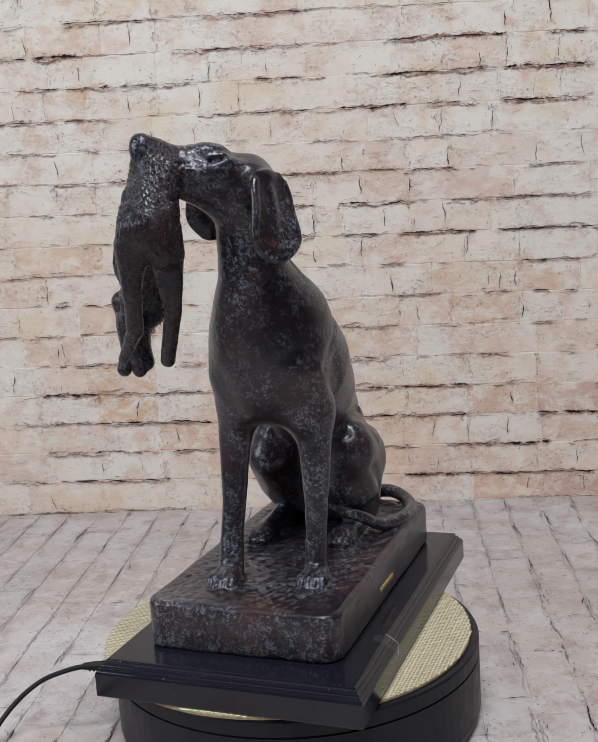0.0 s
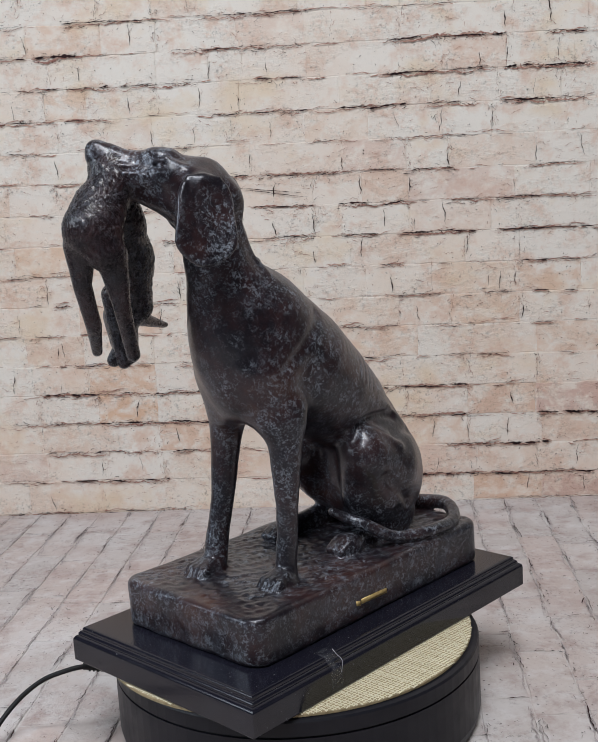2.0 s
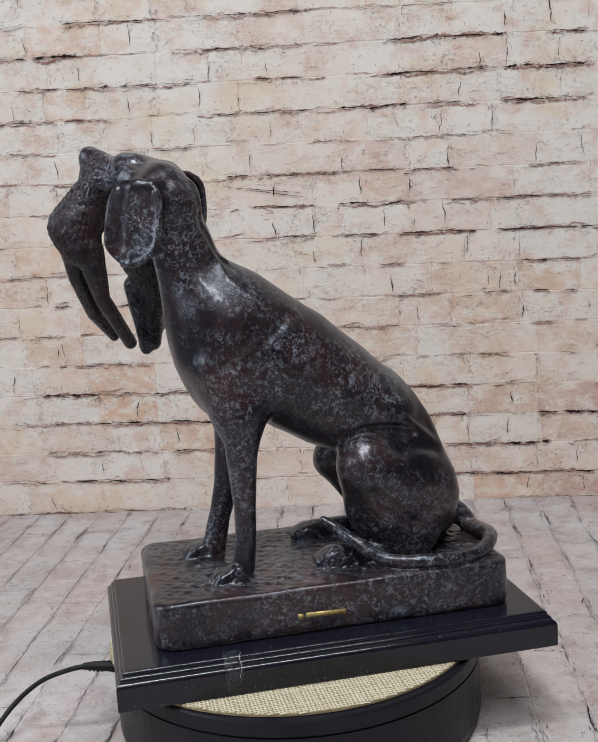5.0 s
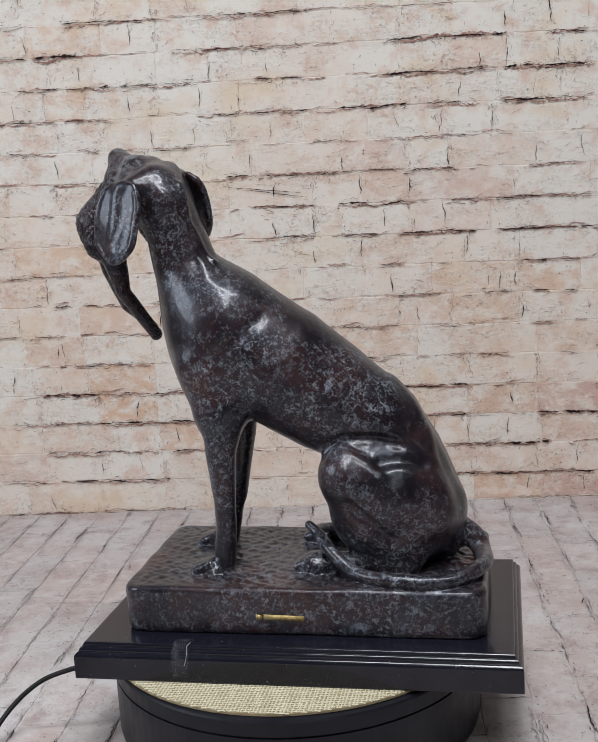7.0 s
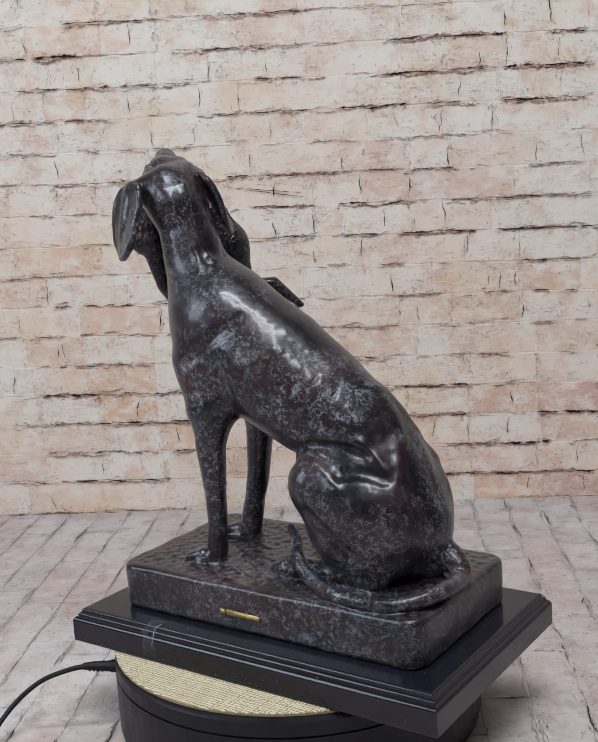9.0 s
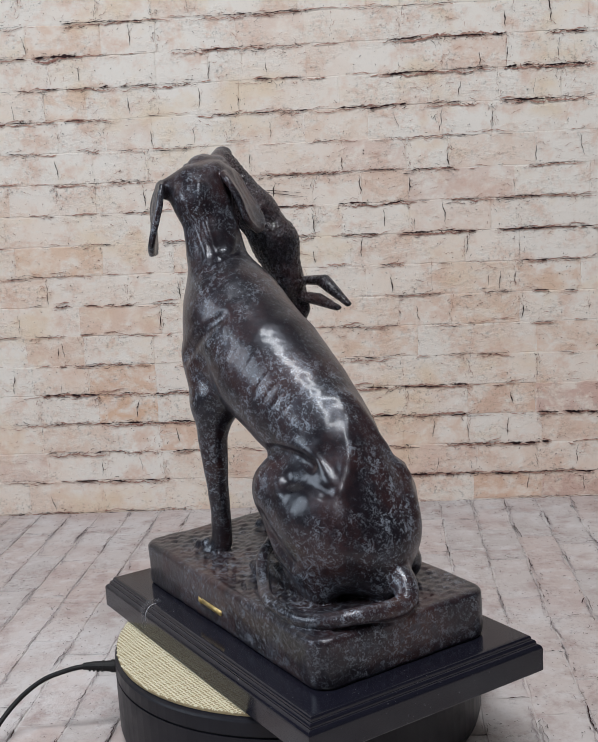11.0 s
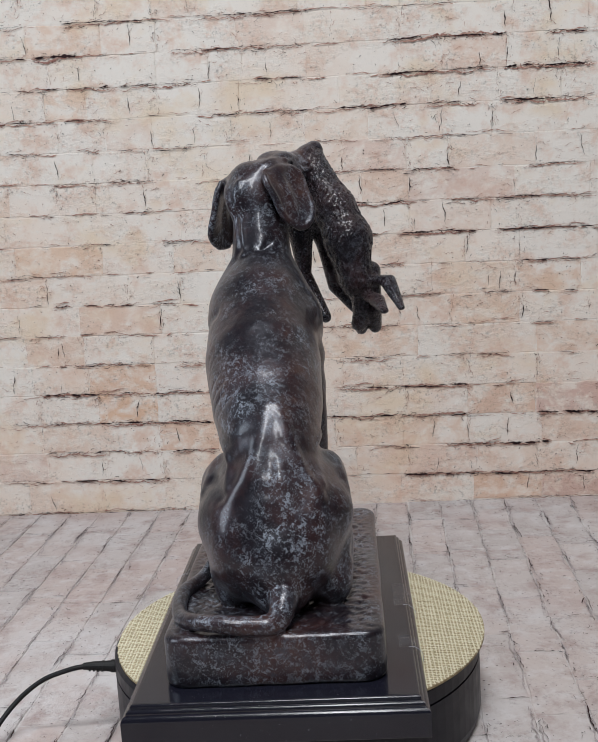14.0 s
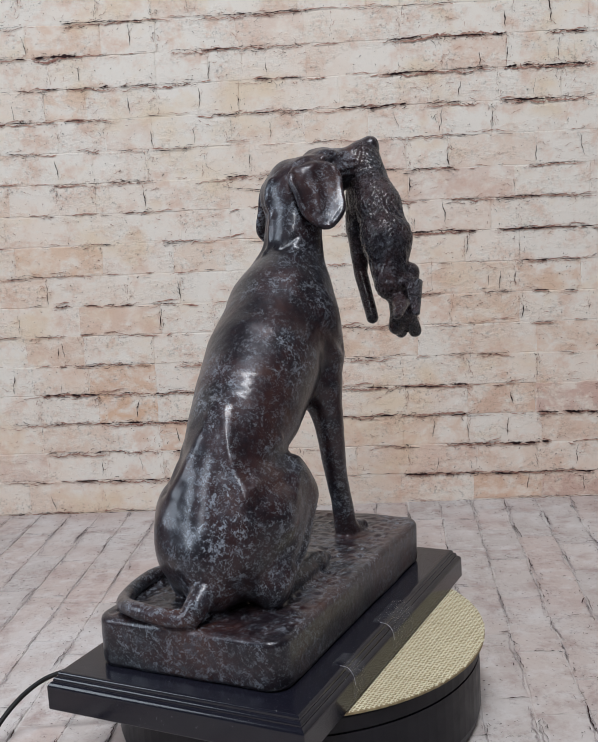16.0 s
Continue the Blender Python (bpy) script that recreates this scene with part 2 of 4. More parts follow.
WALL = pose(WALL_AT.x, WALL_AT.y, 0, 0, 0, WALL_TURN)      # x along the wall, y into it, z up
COURSE = 0.0478


def room():
    # Added out of view and kept dark, so the bronze mirrors no pale floor.
    bm = bmesh.new()
    box(bm, -2.4, 2.4, -3.4, 1.2, -0.10, -0.0300)
    tagged(part("ground", bm, PAINT), "unseen dark floor round the brick floor, added to cut reflections", "floor", kind="structure")
    # Floor half of a printed backdrop, built up as bricks.
    bm = bmesh.new()
    box(bm, -1.0, 1.0, -0.80, 1.2, -0.0300, -0.0022)
    tagged(part("floor", bm, FLOOR_MORTAR), "printed backdrop of a pale limewashed brick floor, built as bricks", "floor", kind="structure")
    # Added shell out of view; its dark grey keeps haze off the bronze.
    bm = bmesh.new()
    box(bm, -2.4, 2.4, -3.4, 1.2, 2.4, 2.5)
    tagged(part("ceiling", bm, PAINT), "unseen plain ceiling, dark grey to cut reflections", "ceiling", kind="structure")
    bm = bmesh.new()
    box(bm, -2.4, 2.4, -3.5, -3.4, -0.05, 2.5)
    tagged(part("wall_south", bm, PAINT), "unseen plain wall, dark grey to cut reflections", "wall", kind="structure")
    bm = bmesh.new()
    box(bm, 2.4, 2.5, -3.4, 1.2, -0.05, 2.5)
    tagged(part("wall_east", bm, PAINT), "unseen plain wall, dark grey to cut reflections", "wall", kind="structure")
    bm = bmesh.new()                                        # with the assumed window's opening, out of view
    box(bm, -2.5, -2.4, -3.4, -1.4, -0.05, 2.5)
    box(bm, -2.5, -2.4, 0.0, 1.2, -0.05, 2.5)
    box(bm, -2.5, -2.4, -1.4, 0.0, -0.05, 0.65)
    box(bm, -2.5, -2.4, -1.4, 0.0, 2.05, 2.5)
    tagged(part("wall_west", bm, PAINT), "unseen dark grey wall with an assumed window opening", "wall", kind="structure")
    # Printed backdrop of a brick wall; its bricks are built as solid pieces.
    bm = bmesh.new()
    box(bm, -2.6, 2.6, 0.0, 0.1, -0.05, 2.6)
    ob = part("wall_north", bm, MORTAR)
    ob.matrix_world = WALL
    return tagged(ob, "printed backdrop of an old whitewashed brick wall, built as raised bricks", "wall", kind="structure")


wall_north = room()
floor = bpy.data.objects["floor"]


# ------------------------------------------------------------------ turntable
TOP = 0.108                     # height of the plinth's edge over the floor
LOW = TOP - 0.0245              # underside of the plinth


def turntable():
    base = tagged(new("turntable"), "round black electric turntable with a burlap-covered top", "turntable")
    base.location = (0.002, 0, 0)
    bm = bmesh.new()
    lathe(bm, [(0.168, 0.0), (0.1725, 0.004), (0.1745, 0.012), (0.1745, 0.0625)])
    part("body", bm, PLASTIC, base, smooth=False)
    bm = bmesh.new()
    lathe(bm, [(0.1725, 0.0625), (0.1725, 0.0645)])
    part("seam", bm, RUBBER, base, "thin dark groove")
    bm = bmesh.new()
    lathe(bm, [(0.1745, 0.0645), (0.1745, 0.0765), (0.1735, 0.0785), (0.170, 0.0795)])
    part("rim", bm, PLASTIC, base)
    disc = new("rotating_top")
    disc.parent = base
    disc.location = (-0.002, 0, 0)
    ox, oy, rad = 0.0011, -0.0064, 0.1755
    bm = bmesh.new()
    lathe(bm, [(rad - 0.001, 0.0797), (rad, 0.0802), (rad, LOW - 0.0012), (rad - 0.0008, LOW - 0.0007)], cx=ox, cy=oy)
    me = mesh_of("rotating_top", bm, BURLAP_GAP)
    board = new("board", me)
    board.parent = disc
    # woven cloth: warp and weft threads that pass over and under
    verts, faces = [], []
    pitch = 0.0032
    count = int(rad / pitch)
    for way in (0, 1):
        for i in range(-count, count + 1):
            c = i * pitch
            half = math.sqrt(max(rad * rad - c * c, 0)) - 0.0006
            steps = int(2 * half / (pitch / 2))
            if steps < 2:
                continue
            start = len(verts)
            wob = random.uniform(-0.0004, 0.0004)
            for k in range(steps + 1):
                s = -half + 2 * half * k / steps
                phase = math.cos(math.pi * (s / pitch + i + way))
                z = LOW - 0.00075 + 0.00028 * phase
                w = (0.00122 + 0.0002 * math.sin(s * 90 + i)) if way else (0.00105 + 0.0003 * math.sin(s * 70 + 2 * i))
                o = wob + 0.0003 * math.sin(s * 60 + i * 1.7)
                for side, dz in ((-w, -0.0003), (0, 0.00035), (w, -0.0003)):
                    a, b_ = (s, c + o + side) if way == 0 else (c + o + side, s)
                    verts.append((ox + a, oy + b_, z + dz))
                if k:
                    q = start + 3 * k
                    faces += [(q - 3, q, q + 1, q - 2), (q - 2, q + 1, q + 2, q - 1)]
    me = bpy.data.meshes.new("burlap_cloth")
    me.from_pydata(verts, [], faces)
    me.materials.append(BURLAP)
    cloth = new("burlap_cloth", me)
    cloth.parent = disc
    tagged(cloth, "coarse straw-coloured burlap", kind="stuff")
    return base, disc


table, disc = turntable()


def power_cable():
    ob = tagged(new("power_cable"), "thin black power cable plugged into the turntable", "cable")
    bm = bmesh.new()
    line = glide([(-0.2005, -0.0205, 0.0668), (-0.2150, -0.0230, 0.0655), (-0.2420, -0.0180, 0.0545), (-0.2660, -0.0220, 0.0380), (-0.2830, -0.0420, 0.0215), (-0.2900, -0.0760, 0.0085), (-0.2960, -0.1250, 0.0030), (-0.3150, -0.2300, 0.0030), (-0.3900, -0.4000, 0.0030)])
    tube(bm, line, 0.0024)
    part("cord", bm, RUBBER, ob, smooth=True)
    bm = bmesh.new()
    tube(bm, [(-0.171, -0.018, 0.0640), (-0.176, -0.018, 0.0642), (-0.1765, -0.018, 0.0642), (-0.192, -0.0195, 0.0662), (-0.202, -0.0205, 0.0668)], [0.0060, 0.0060, 0.0052, 0.0042, 0.0032], 16)
    part("plug", bm, RUBBER, ob, smooth=False)
    for i in range(4):
        bm = bmesh.new()
        x = -0.183 - 0.004 * i
        tube(bm, [(x, -0.0190, 0.0650), (x - 0.0016, -0.0190, 0.0652)], 0.0054 - 0.0004 * i, 14)
        part("ridge", bm, RUBBER, ob)
    return ob


power_cable()


# ------------------------------------------------------------------ plinth
def plinth():
    ob = tagged(new("marble_plinth"), "polished black marble plinth with a moulded edge", "plinth")
    xb, xf, yr, yl = -0.2165, 0.1735, -0.1152, 0.1225
    step = lambda inset, z: (xb + inset, xf - inset, yr + inset, yl - inset, z)
    turn_in = lambda inset, z, r: [step(inset + r - r * math.cos(a), z - r + r * math.sin(a)) for a in np.linspace(0, math.pi / 2, 18)]
    bm = bmesh.new()
    stacked_rects(bm, [step(0.0012, -0.0245), step(0.0004, -0.0241), step(0.0, -0.0233)] + turn_in(0.0, 0.0, 0.0050) + [step(0.0060, 0.0001)])
    part("slab", bm, STONE, ob)
    bm = bmesh.new()
    stacked_rects(bm, [step(0.0038, -0.0012)] + turn_in(0.0038, 0.0036, 0.0030) + [step(0.0066, 0.0037)] + turn_in(0.0068, 0.0071, 0.0022) + [step(0.0100, 0.0072)])
    part("moulding", bm, STONE, ob)
    # clear tape left over the edges, with whitish creases
    for x0, x1, s in ((0.0680, 0.0830, 1), (-0.1250, -0.1000, -1), (-0.0350, 0.0200, -1)):
        y = lambda v: v + 0.0073 if s > 0 else -v
        prof = [(0.0965, 0.0076), (0.1060, 0.0077), (0.1090, 0.0060), (0.1122, 0.0030), (0.1157, 0.0012), (0.1160, -0.0080), (0.1158, -0.0200)]
        bm = bmesh.new()
        rings = []
        n = 6
        for k in range(n + 1):
            x = x0 + (x1 - x0) * k / n
            rings.append([bm.verts.new((x + 0.0006 * math.sin(7 * k + 3 * i), y(v + 0.00018 * math.sin(5 * k + i)), z)) for i, (v, z) in enumerate(prof)])
        for a, c in zip(rings, rings[1:]):
            for i in range(len(prof) - 1):
                bm.faces.new((a[i], c[i], c[i + 1], a[i + 1]))
        tape = part("tape", bm, TAPE, ob, "clear sticky tape", smooth=True)
        bm = bmesh.new()
        tube(bm, glide([(x0, y(0.1045), 0.0082), (x0 + 0.0020, y(0.1105), 0.0062), (x0 + 0.0008, y(0.1158), 0.0012), (x0 + 0.0030, y(0.1164), -0.0080)], 4), 0.00022, 5)
        part("crease", bm, CREASE, tape, "whitish crease")
    return ob


plinth_ob = plinth()


# ------------------------------------------------------------------ bronze statue
class Clay:
    """A solid on a grid of distances, to which forms are added with soft seams."""

    def __init__(self, lo, hi, step):
        self.lo, self.step = np.array(lo), step
        self.n = [int((b - a) / step) + 1 for a, b in zip(lo, hi)]
        self.ax = [(a + step * np.arange(k)).astype(np.float32) for a, k in zip(lo, self.n)]
        self.d = np.full(self.n, 1.0, np.float32)

    def window(self, lo, hi):
        s = []
        for i in range(3):
            a = int(max(0, (lo[i] - self.lo[i]) / self.step - 1))
            b = int(min(self.n[i], (hi[i] - self.lo[i]) / self.step + 2))
            s.append(slice(a, max(b, a + 1)))
        g = np.stack(np.meshgrid(*[self.ax[i][s[i]] for i in range(3)], indexing="ij"), -1)
        return tuple(s), g

    def put(self, s, d, k):
        a = self.d[s]
        h = np.maximum(k - np.abs(a - d), 0) / k
        self.d[s] = np.minimum(a, d) - h * h * k / 4

    def take(self, s, d, k):
        a = self.d[s]
        h = np.maximum(k - np.abs(a + d), 0) / k
        self.d[s] = np.maximum(a, -d) + h * h * k / 4

    def cone_distance(self, g, p, q, r0, r1, flat=None):
        pa, ba = g - p, q - p
        if flat is not None:
            axis, f = flat
            axis = np.array(axis, float) / np.linalg.norm(axis)
            pa = pa + (1 / f - 1) * (pa @ axis)[..., None] * axis
            ba = ba + (1 / f - 1) * (ba @ axis) * axis
        pa, ba = pa.astype(np.float32), ba.astype(np.float32)
        h = np.clip((pa @ ba) / (ba @ ba), 0, 1)
        off = pa - h[..., None] * ba
        d = np.sqrt(np.einsum("...i,...i", off, off)) - (r0 + (r1 - r0) * h)
        return d * (min(1, flat[1]) if flat is not None else 1)

    def cone(self, p, q, r0, r1, k=0.01, flat=None, cut=False):
        p, q = np.array(p, np.float32), np.array(q, np.float32)
        m = max(r0, r1) * (max(1, flat[1]) if flat is not None else 1) + k + 3 * self.step
        s, g = self.window(np.minimum(p, q) - m, np.maximum(p, q) + m)
        (self.take if cut else self.put)(s, self.cone_distance(g, p, q, r0, r1, flat), k)

    def chain(self, rows, k=0.01, flat=None, cut=False, tight=False):
        """Rows of x, y, z, radius. tight: no swelling where the links meet."""
        if tight:
            p = np.array([r[:3] for r in rows], np.float32)
            m = max(r[3] for r in rows) * (1 if flat is None else max(1, flat[1])) + k + 3 * self.step
            s, _ = self.window(p.min(0) - m, p.max(0) + m)
            whole = np.full(self.n, 1.0, np.float32)
            for a, b, ra, rb in zip(p, p[1:], rows, rows[1:]):
                e, g = self.window(np.minimum(a, b) - m, np.maximum(a, b) + m)
                whole[e] = np.minimum(whole[e], self.cone_distance(g, a, b, ra[3], rb[3], flat))
            d = whole[s]
            self.put(s, d, k)
            return
        for a, b in zip(rows, rows[1:]):
            self.cone(a[:3], b[:3], a[3], b[3], k, flat, cut)

    def egg(self, c, radii, turn=None, k=0.01, cut=False):
        c, r = np.array(c, np.float32), np.array(radii, np.float32)
        m = max(radii) + k + 3 * self.step
        s, g = self.window(c - m, c + m)
        q = g - c
        if turn is not None:
            q = q @ np.array(turn, np.float32)
        k0 = np.linalg.norm(q / r, axis=-1)
        k1 = np.linalg.norm(q / (r * r), axis=-1) + 1e-6
        (self.take if cut else self.put)(s, k0 * (k0 - 1) / k1, k)

    def mark(self, rows, width, depth):
        """Sinks (depth over 0) or raises the skin along a line."""
        p = np.array([tuple(r) for r in glide(rows, 3)] if len(rows) > 2 else rows, np.float32)
        s, g = self.window(p.min(0) - 3 * width, p.max(0) + 3 * width)
        d = None
        for a, b in zip(p, p[1:]):
            e = self.cone_distance(g, a, b, 0, 0)
            d = e if d is None else np.minimum(d, e)
        self.d[s] += (depth * np.exp(-(d / width) ** 2)).astype(np.float32)

    def block(self, lo, hi, rnd, k, rough):
        lo, hi = np.array(lo), np.array(hi)
        s, g = self.window(lo - 0.01, hi + 0.01)
        q = np.abs(g - (lo + hi) / 2) - (hi - lo) / 2 + rnd
        # rounder corners in plan than along the edges
        plan = np.linalg.norm(np.maximum(q[..., :2] + 0.012, 0), axis=-1) - 0.012
        plan = np.where(np.maximum(q[..., 0], q[..., 1]) < -0.012, np.maximum(q[..., 0], q[..., 1]), plan)
        both = np.stack([plan, q[..., 2]], -1)
        d = np.linalg.norm(np.maximum(both, 0), axis=-1) + np.minimum(both.max(-1), 0) - rnd
        self.put(s, (d + rough(g)).astype(np.float32), k)

    def soften(self, times):
        """Works the seams of what has been added so far into one another."""
        d = np.minimum(self.d, 0.012)
        for _ in range(times):
            d[1:-1] = 0.25 * d[:-2] + 0.5 * d[1:-1] + 0.25 * d[2:]
            d[:, 1:-1] = 0.25 * d[:, :-2] + 0.5 * d[:, 1:-1] + 0.25 * d[:, 2:]
            d[:, :, 1:-1] = 0.25 * d[:, :, :-2] + 0.5 * d[:, :, 1:-1] + 0.25 * d[:, :, 2:]
        self.d = d.astype(np.float32)

    def limb(self, rows, k=0.01, n=5, flat=None):
        """A smooth tapering form through rows of x, y, z, radius."""
        line = glide([r[:3] for r in rows], n)
        girth = np.interp(np.linspace(0, len(rows) - 1, len(line)), range(len(rows)), [r[3] for r in rows])
        self.chain([(*p, r) for p, r in zip(line, girth)], k, flat, tight=True)

    def skin(self):
        """The surface as vertices and quads."""
        d = self.d
        ins = d < 0
        corners = [(i, j, k) for i in (0, 1) for j in (0, 1) for k in (0, 1)]
        cut = lambda a, c: a[c[0]:a.shape[0] - 1 + c[0], c[1]:a.shape[1] - 1 + c[1], c[2]:a.shape[2] - 1 + c[2]]
        total = sum(cut(ins, c).astype(np.int8) for c in corners)
        cells = np.argwhere((total > 0) & (total < 8))
        index = np.full([n - 1 for n in d.shape], -1, np.int32)
        index[tuple(cells.T)] = np.arange(len(cells))
        acc, num = np.zeros((len(cells), 3)), np.zeros(len(cells))
        for a in corners:
            for ax in range(3):
                if a[ax]:
                    continue
                b = list(a)
                b[ax] = 1
                da, db = d[tuple((cells + a).T)], d[tuple((cells + b).T)]
                m = (da < 0) != (db < 0)
                t = np.where(m, da / np.where(m, da - db, 1), 0)
                pt = np.array(a, float) + t[:, None] * (np.array(b) - a)
                acc[m] += pt[m]
                num[m] += 1
        verts = self.lo + self.step * (cells + acc / num[:, None])
        quads = []
        for ax in range(3):
            u, v = (ax + 1) % 3, (ax + 2) % 3
            sl0, sl1 = [slice(None)] * 3, [slice(None)] * 3
            sl0[ax], sl1[ax] = slice(0, -1), slice(1, None)
            a, b = ins[tuple(sl0)], ins[tuple(sl1)]
            e = np.argwhere(a != b)
            e = e[(e[:, u] > 0) & (e[:, v] > 0) & (e[:, u] < d.shape[u] - 1) & (e[:, v] < d.shape[v] - 1)]
            du, dv = np.eye(3, dtype=int)[u], np.eye(3, dtype=int)[v]
            q = np.stack([index[tuple((e - du - dv).T)], index[tuple((e - dv).T)], index[tuple(e.T)], index[tuple((e - du).T)]], 1)
            flip = ~a[tuple(e.T)]
            q[flip] = q[flip][:, ::-1]
            quads.append(q)
        return verts, np.concatenate(quads)


def frame_of(x, up):
    """Rows of axes: columns are forward x, left, up."""
    x = np.array(x, float) / np.linalg.norm(x)
    y = np.cross(up, x)
    y /= np.linalg.norm(y)
    return np.stack([x, y, np.cross(x, y)], 1)


def ripples(p, seed, short, long, n=9):
    """Uneven hand-worked relief: waves of many directions, about -1 to 1."""
    rnd = random.Random(seed)
    out = 0
    for _ in range(n):
        d = Vector((rnd.gauss(0, 1), rnd.gauss(0, 1), rnd.gauss(0, 1))).normalized()
        w = 2 * math.pi / rnd.uniform(short, long)
        out = out + np.sin((p[..., 0] * d.x + p[..., 1] * d.y + p[..., 2] * d.z) * w + rnd.uniform(0, 6.28))
    return out / n ** 0.5


def statue_clay():
    c = Clay((-0.203, -0.135, 0.002), (0.203, 0.105, 0.455), 0.0013)

    def ground(g):
        x, y, z = g[..., 0], g[..., 1], g[..., 2]
        slow = np.sin(x * 70 + 2 * np.sin(y * 50)) * np.sin(y * 85 + 1.3) + 0.6 * np.sin(x * 33 + z * 90 + 2)
        return 0.0006 * ripples(g, 3, 0.0055, 0.013, 14) * (z > 0.0465) * np.clip(np.minimum(np.minimum(x + 0.187, 0.137 - x), np.minimum(y + 0.0845, 0.0920 - y)) * 100 - 0.5, 0, 1) + 0.0005 * slow

    # trunk, neck, shoulders
    c.limb([(0.0403, 0.0172, 0.2748, 0.0500), (-0.0053, 0.0126, 0.2348, 0.0560), (-0.0454, 0.0078, 0.2051, 0.0520), (-0.0994, 0.0025, 0.1641, 0.0400), (-0.1211, -0.0001, 0.0964, 0.0490)], 0.02, 6, ((0, 1, 0), 0.95))
    c.egg((0.0542, 0.011, 0.2387), (0.034, 0.0388, 0.0486), None, 0.02)
    c.limb([(0.0500, 0.0100, 0.2650, 0.0440), (0.0640, 0.0120, 0.2960, 0.0372), (0.0753, 0.0140, 0.3240, 0.0300), (0.0855, 0.0150, 0.3640, 0.0260), (0.0960, 0.0168, 0.3897, 0.0275)], 0.025, 5)
    c.chain([(0.0310, 0.0350, 0.2835, 0.0170), (0.0577, 0.0419, 0.2398, 0.0184), (0.0483, 0.0446, 0.1991, 0.0222)], 0.018)
    c.chain([(0.0426, -0.0212, 0.2737, 0.0173), (0.0526, -0.0204, 0.2333, 0.0167), (0.0509, -0.0169, 0.2035, 0.0181)], 0.018)
    # forelegs and their paws
    c.chain([(0.0406, 0.0459, 0.2027, 0.0200), (0.0464, 0.0492, 0.1651, 0.0145), (0.0463, 0.0472, 0.1185, 0.0104), (0.0469, 0.0460, 0.0916, 0.0097), (0.0505, 0.0449, 0.0593, 0.0104)], 0.01, tight=True)
    c.chain([(0.0439, -0.0227, 0.2059, 0.0197), (0.0461, -0.0282, 0.1649, 0.0141), (0.0530, -0.0290, 0.1168, 0.0111), (0.0599, -0.0303, 0.0897, 0.0105), (0.0679, -0.0301, 0.0577, 0.0117)], 0.01, tight=True)
    # hind quarters
    c.egg((-0.1024, 0.0351, 0.1071), (0.0552, 0.0271, 0.0535), None, 0.016)
    c.egg((-0.105, -0.0312, 0.1154), (0.0509, 0.0195, 0.0463), None, 0.016)
    c.chain([(-0.1043, 0.0360, 0.1202, 0.0321), (-0.0655, 0.0436, 0.1404, 0.0248)], 0.012)
    c.chain([(-0.1061, -0.0324, 0.1247, 0.0322), (-0.0695, -0.0364, 0.1442, 0.0227)], 0.012)
    c.chain([(-0.0681, 0.0443, 0.1285, 0.0222), (-0.0897, 0.0449, 0.0918, 0.0200), (-0.1180, 0.0410, 0.0660, 0.0150)], 0.01, tight=True)
    c.chain([(-0.0588, -0.0384, 0.1280, 0.0223), (-0.0917, -0.0452, 0.0948, 0.0194), (-0.1215, -0.0433, 0.0654, 0.0168)], 0.01, tight=True)
    c.soften(7)
    c.block((-0.187, -0.0845, 0.0065), (0.137, 0.0920, 0.0500), 0.0055, 0.004, ground)
    # paws and hind feet
    for x, y in ((0.0625, 0.0490), (0.0795, -0.0300)):
        c.egg((x, y, 0.0525), (0.016, 0.0125, 0.0085), None, 0.008)
        for i in (-1.5, -0.5, 0.5, 1.5):
            c.chain([(x + 0.000, y + i * 0.0045, 0.0585, 0.0040), (x + 0.013 - abs(i) * 0.002, y + i * 0.0064, 0.0545, 0.0043), (x + 0.018 - abs(i) * 0.002, y + i * 0.0068, 0.0515, 0.0028)], 0.0025)
    c.chain([(-0.1180, 0.0410, 0.0600, 0.0120), (-0.0700, 0.0430, 0.0560, 0.0110), (-0.0360, 0.0420, 0.0560, 0.0110)], 0.006, tight=True)
    c.chain([(-0.1180, -0.0390, 0.0600, 0.0120), (-0.0700, -0.0410, 0.0560, 0.0110), (-0.0360, -0.0400, 0.0560, 0.0110)], 0.006, tight=True)
    for x, y in ((-0.0330, 0.0430), (-0.0270, -0.0380)):
        c.egg((x, y, 0.0560), (0.017, 0.0140, 0.0095), None, 0.006)
        for i in (-1.2, 0.0, 1.2):
            c.cone((x + 0.002, y + i * 0.0062, 0.0610), (x + 0.015, y + i * 0.0062, 0.0560), 0.0042, 0.0035, 0.003)
    # tail, curled round over the foot
    tail = [(-0.1518, -0.0057, 0.0809, 0.0123), (-0.1735, -0.0046, 0.0677, 0.0106), (-0.1819, 0.0061, 0.0562, 0.0086), (-0.1840, 0.0509, 0.0603, 0.0069), (-0.1563, 0.0798, 0.0551, 0.0064), (-0.1090, 0.0850, 0.0572, 0.0061), (-0.0746, 0.0717, 0.0583, 0.0059), (-0.0507, 0.0576, 0.0734, 0.0057), (-0.0380, 0.0400, 0.0820, 0.0052), (-0.0277, 0.0331, 0.0895, 0.0040)]
    line = glide([p[:3] for p in tail], 4)
    girth = np.interp(np.linspace(0, len(tail) - 1, len(line)), range(len(tail)), [p[3] for p in tail])
    c.chain([(*p, r) for p, r in zip(line, girth)], 0.003, tight=True)
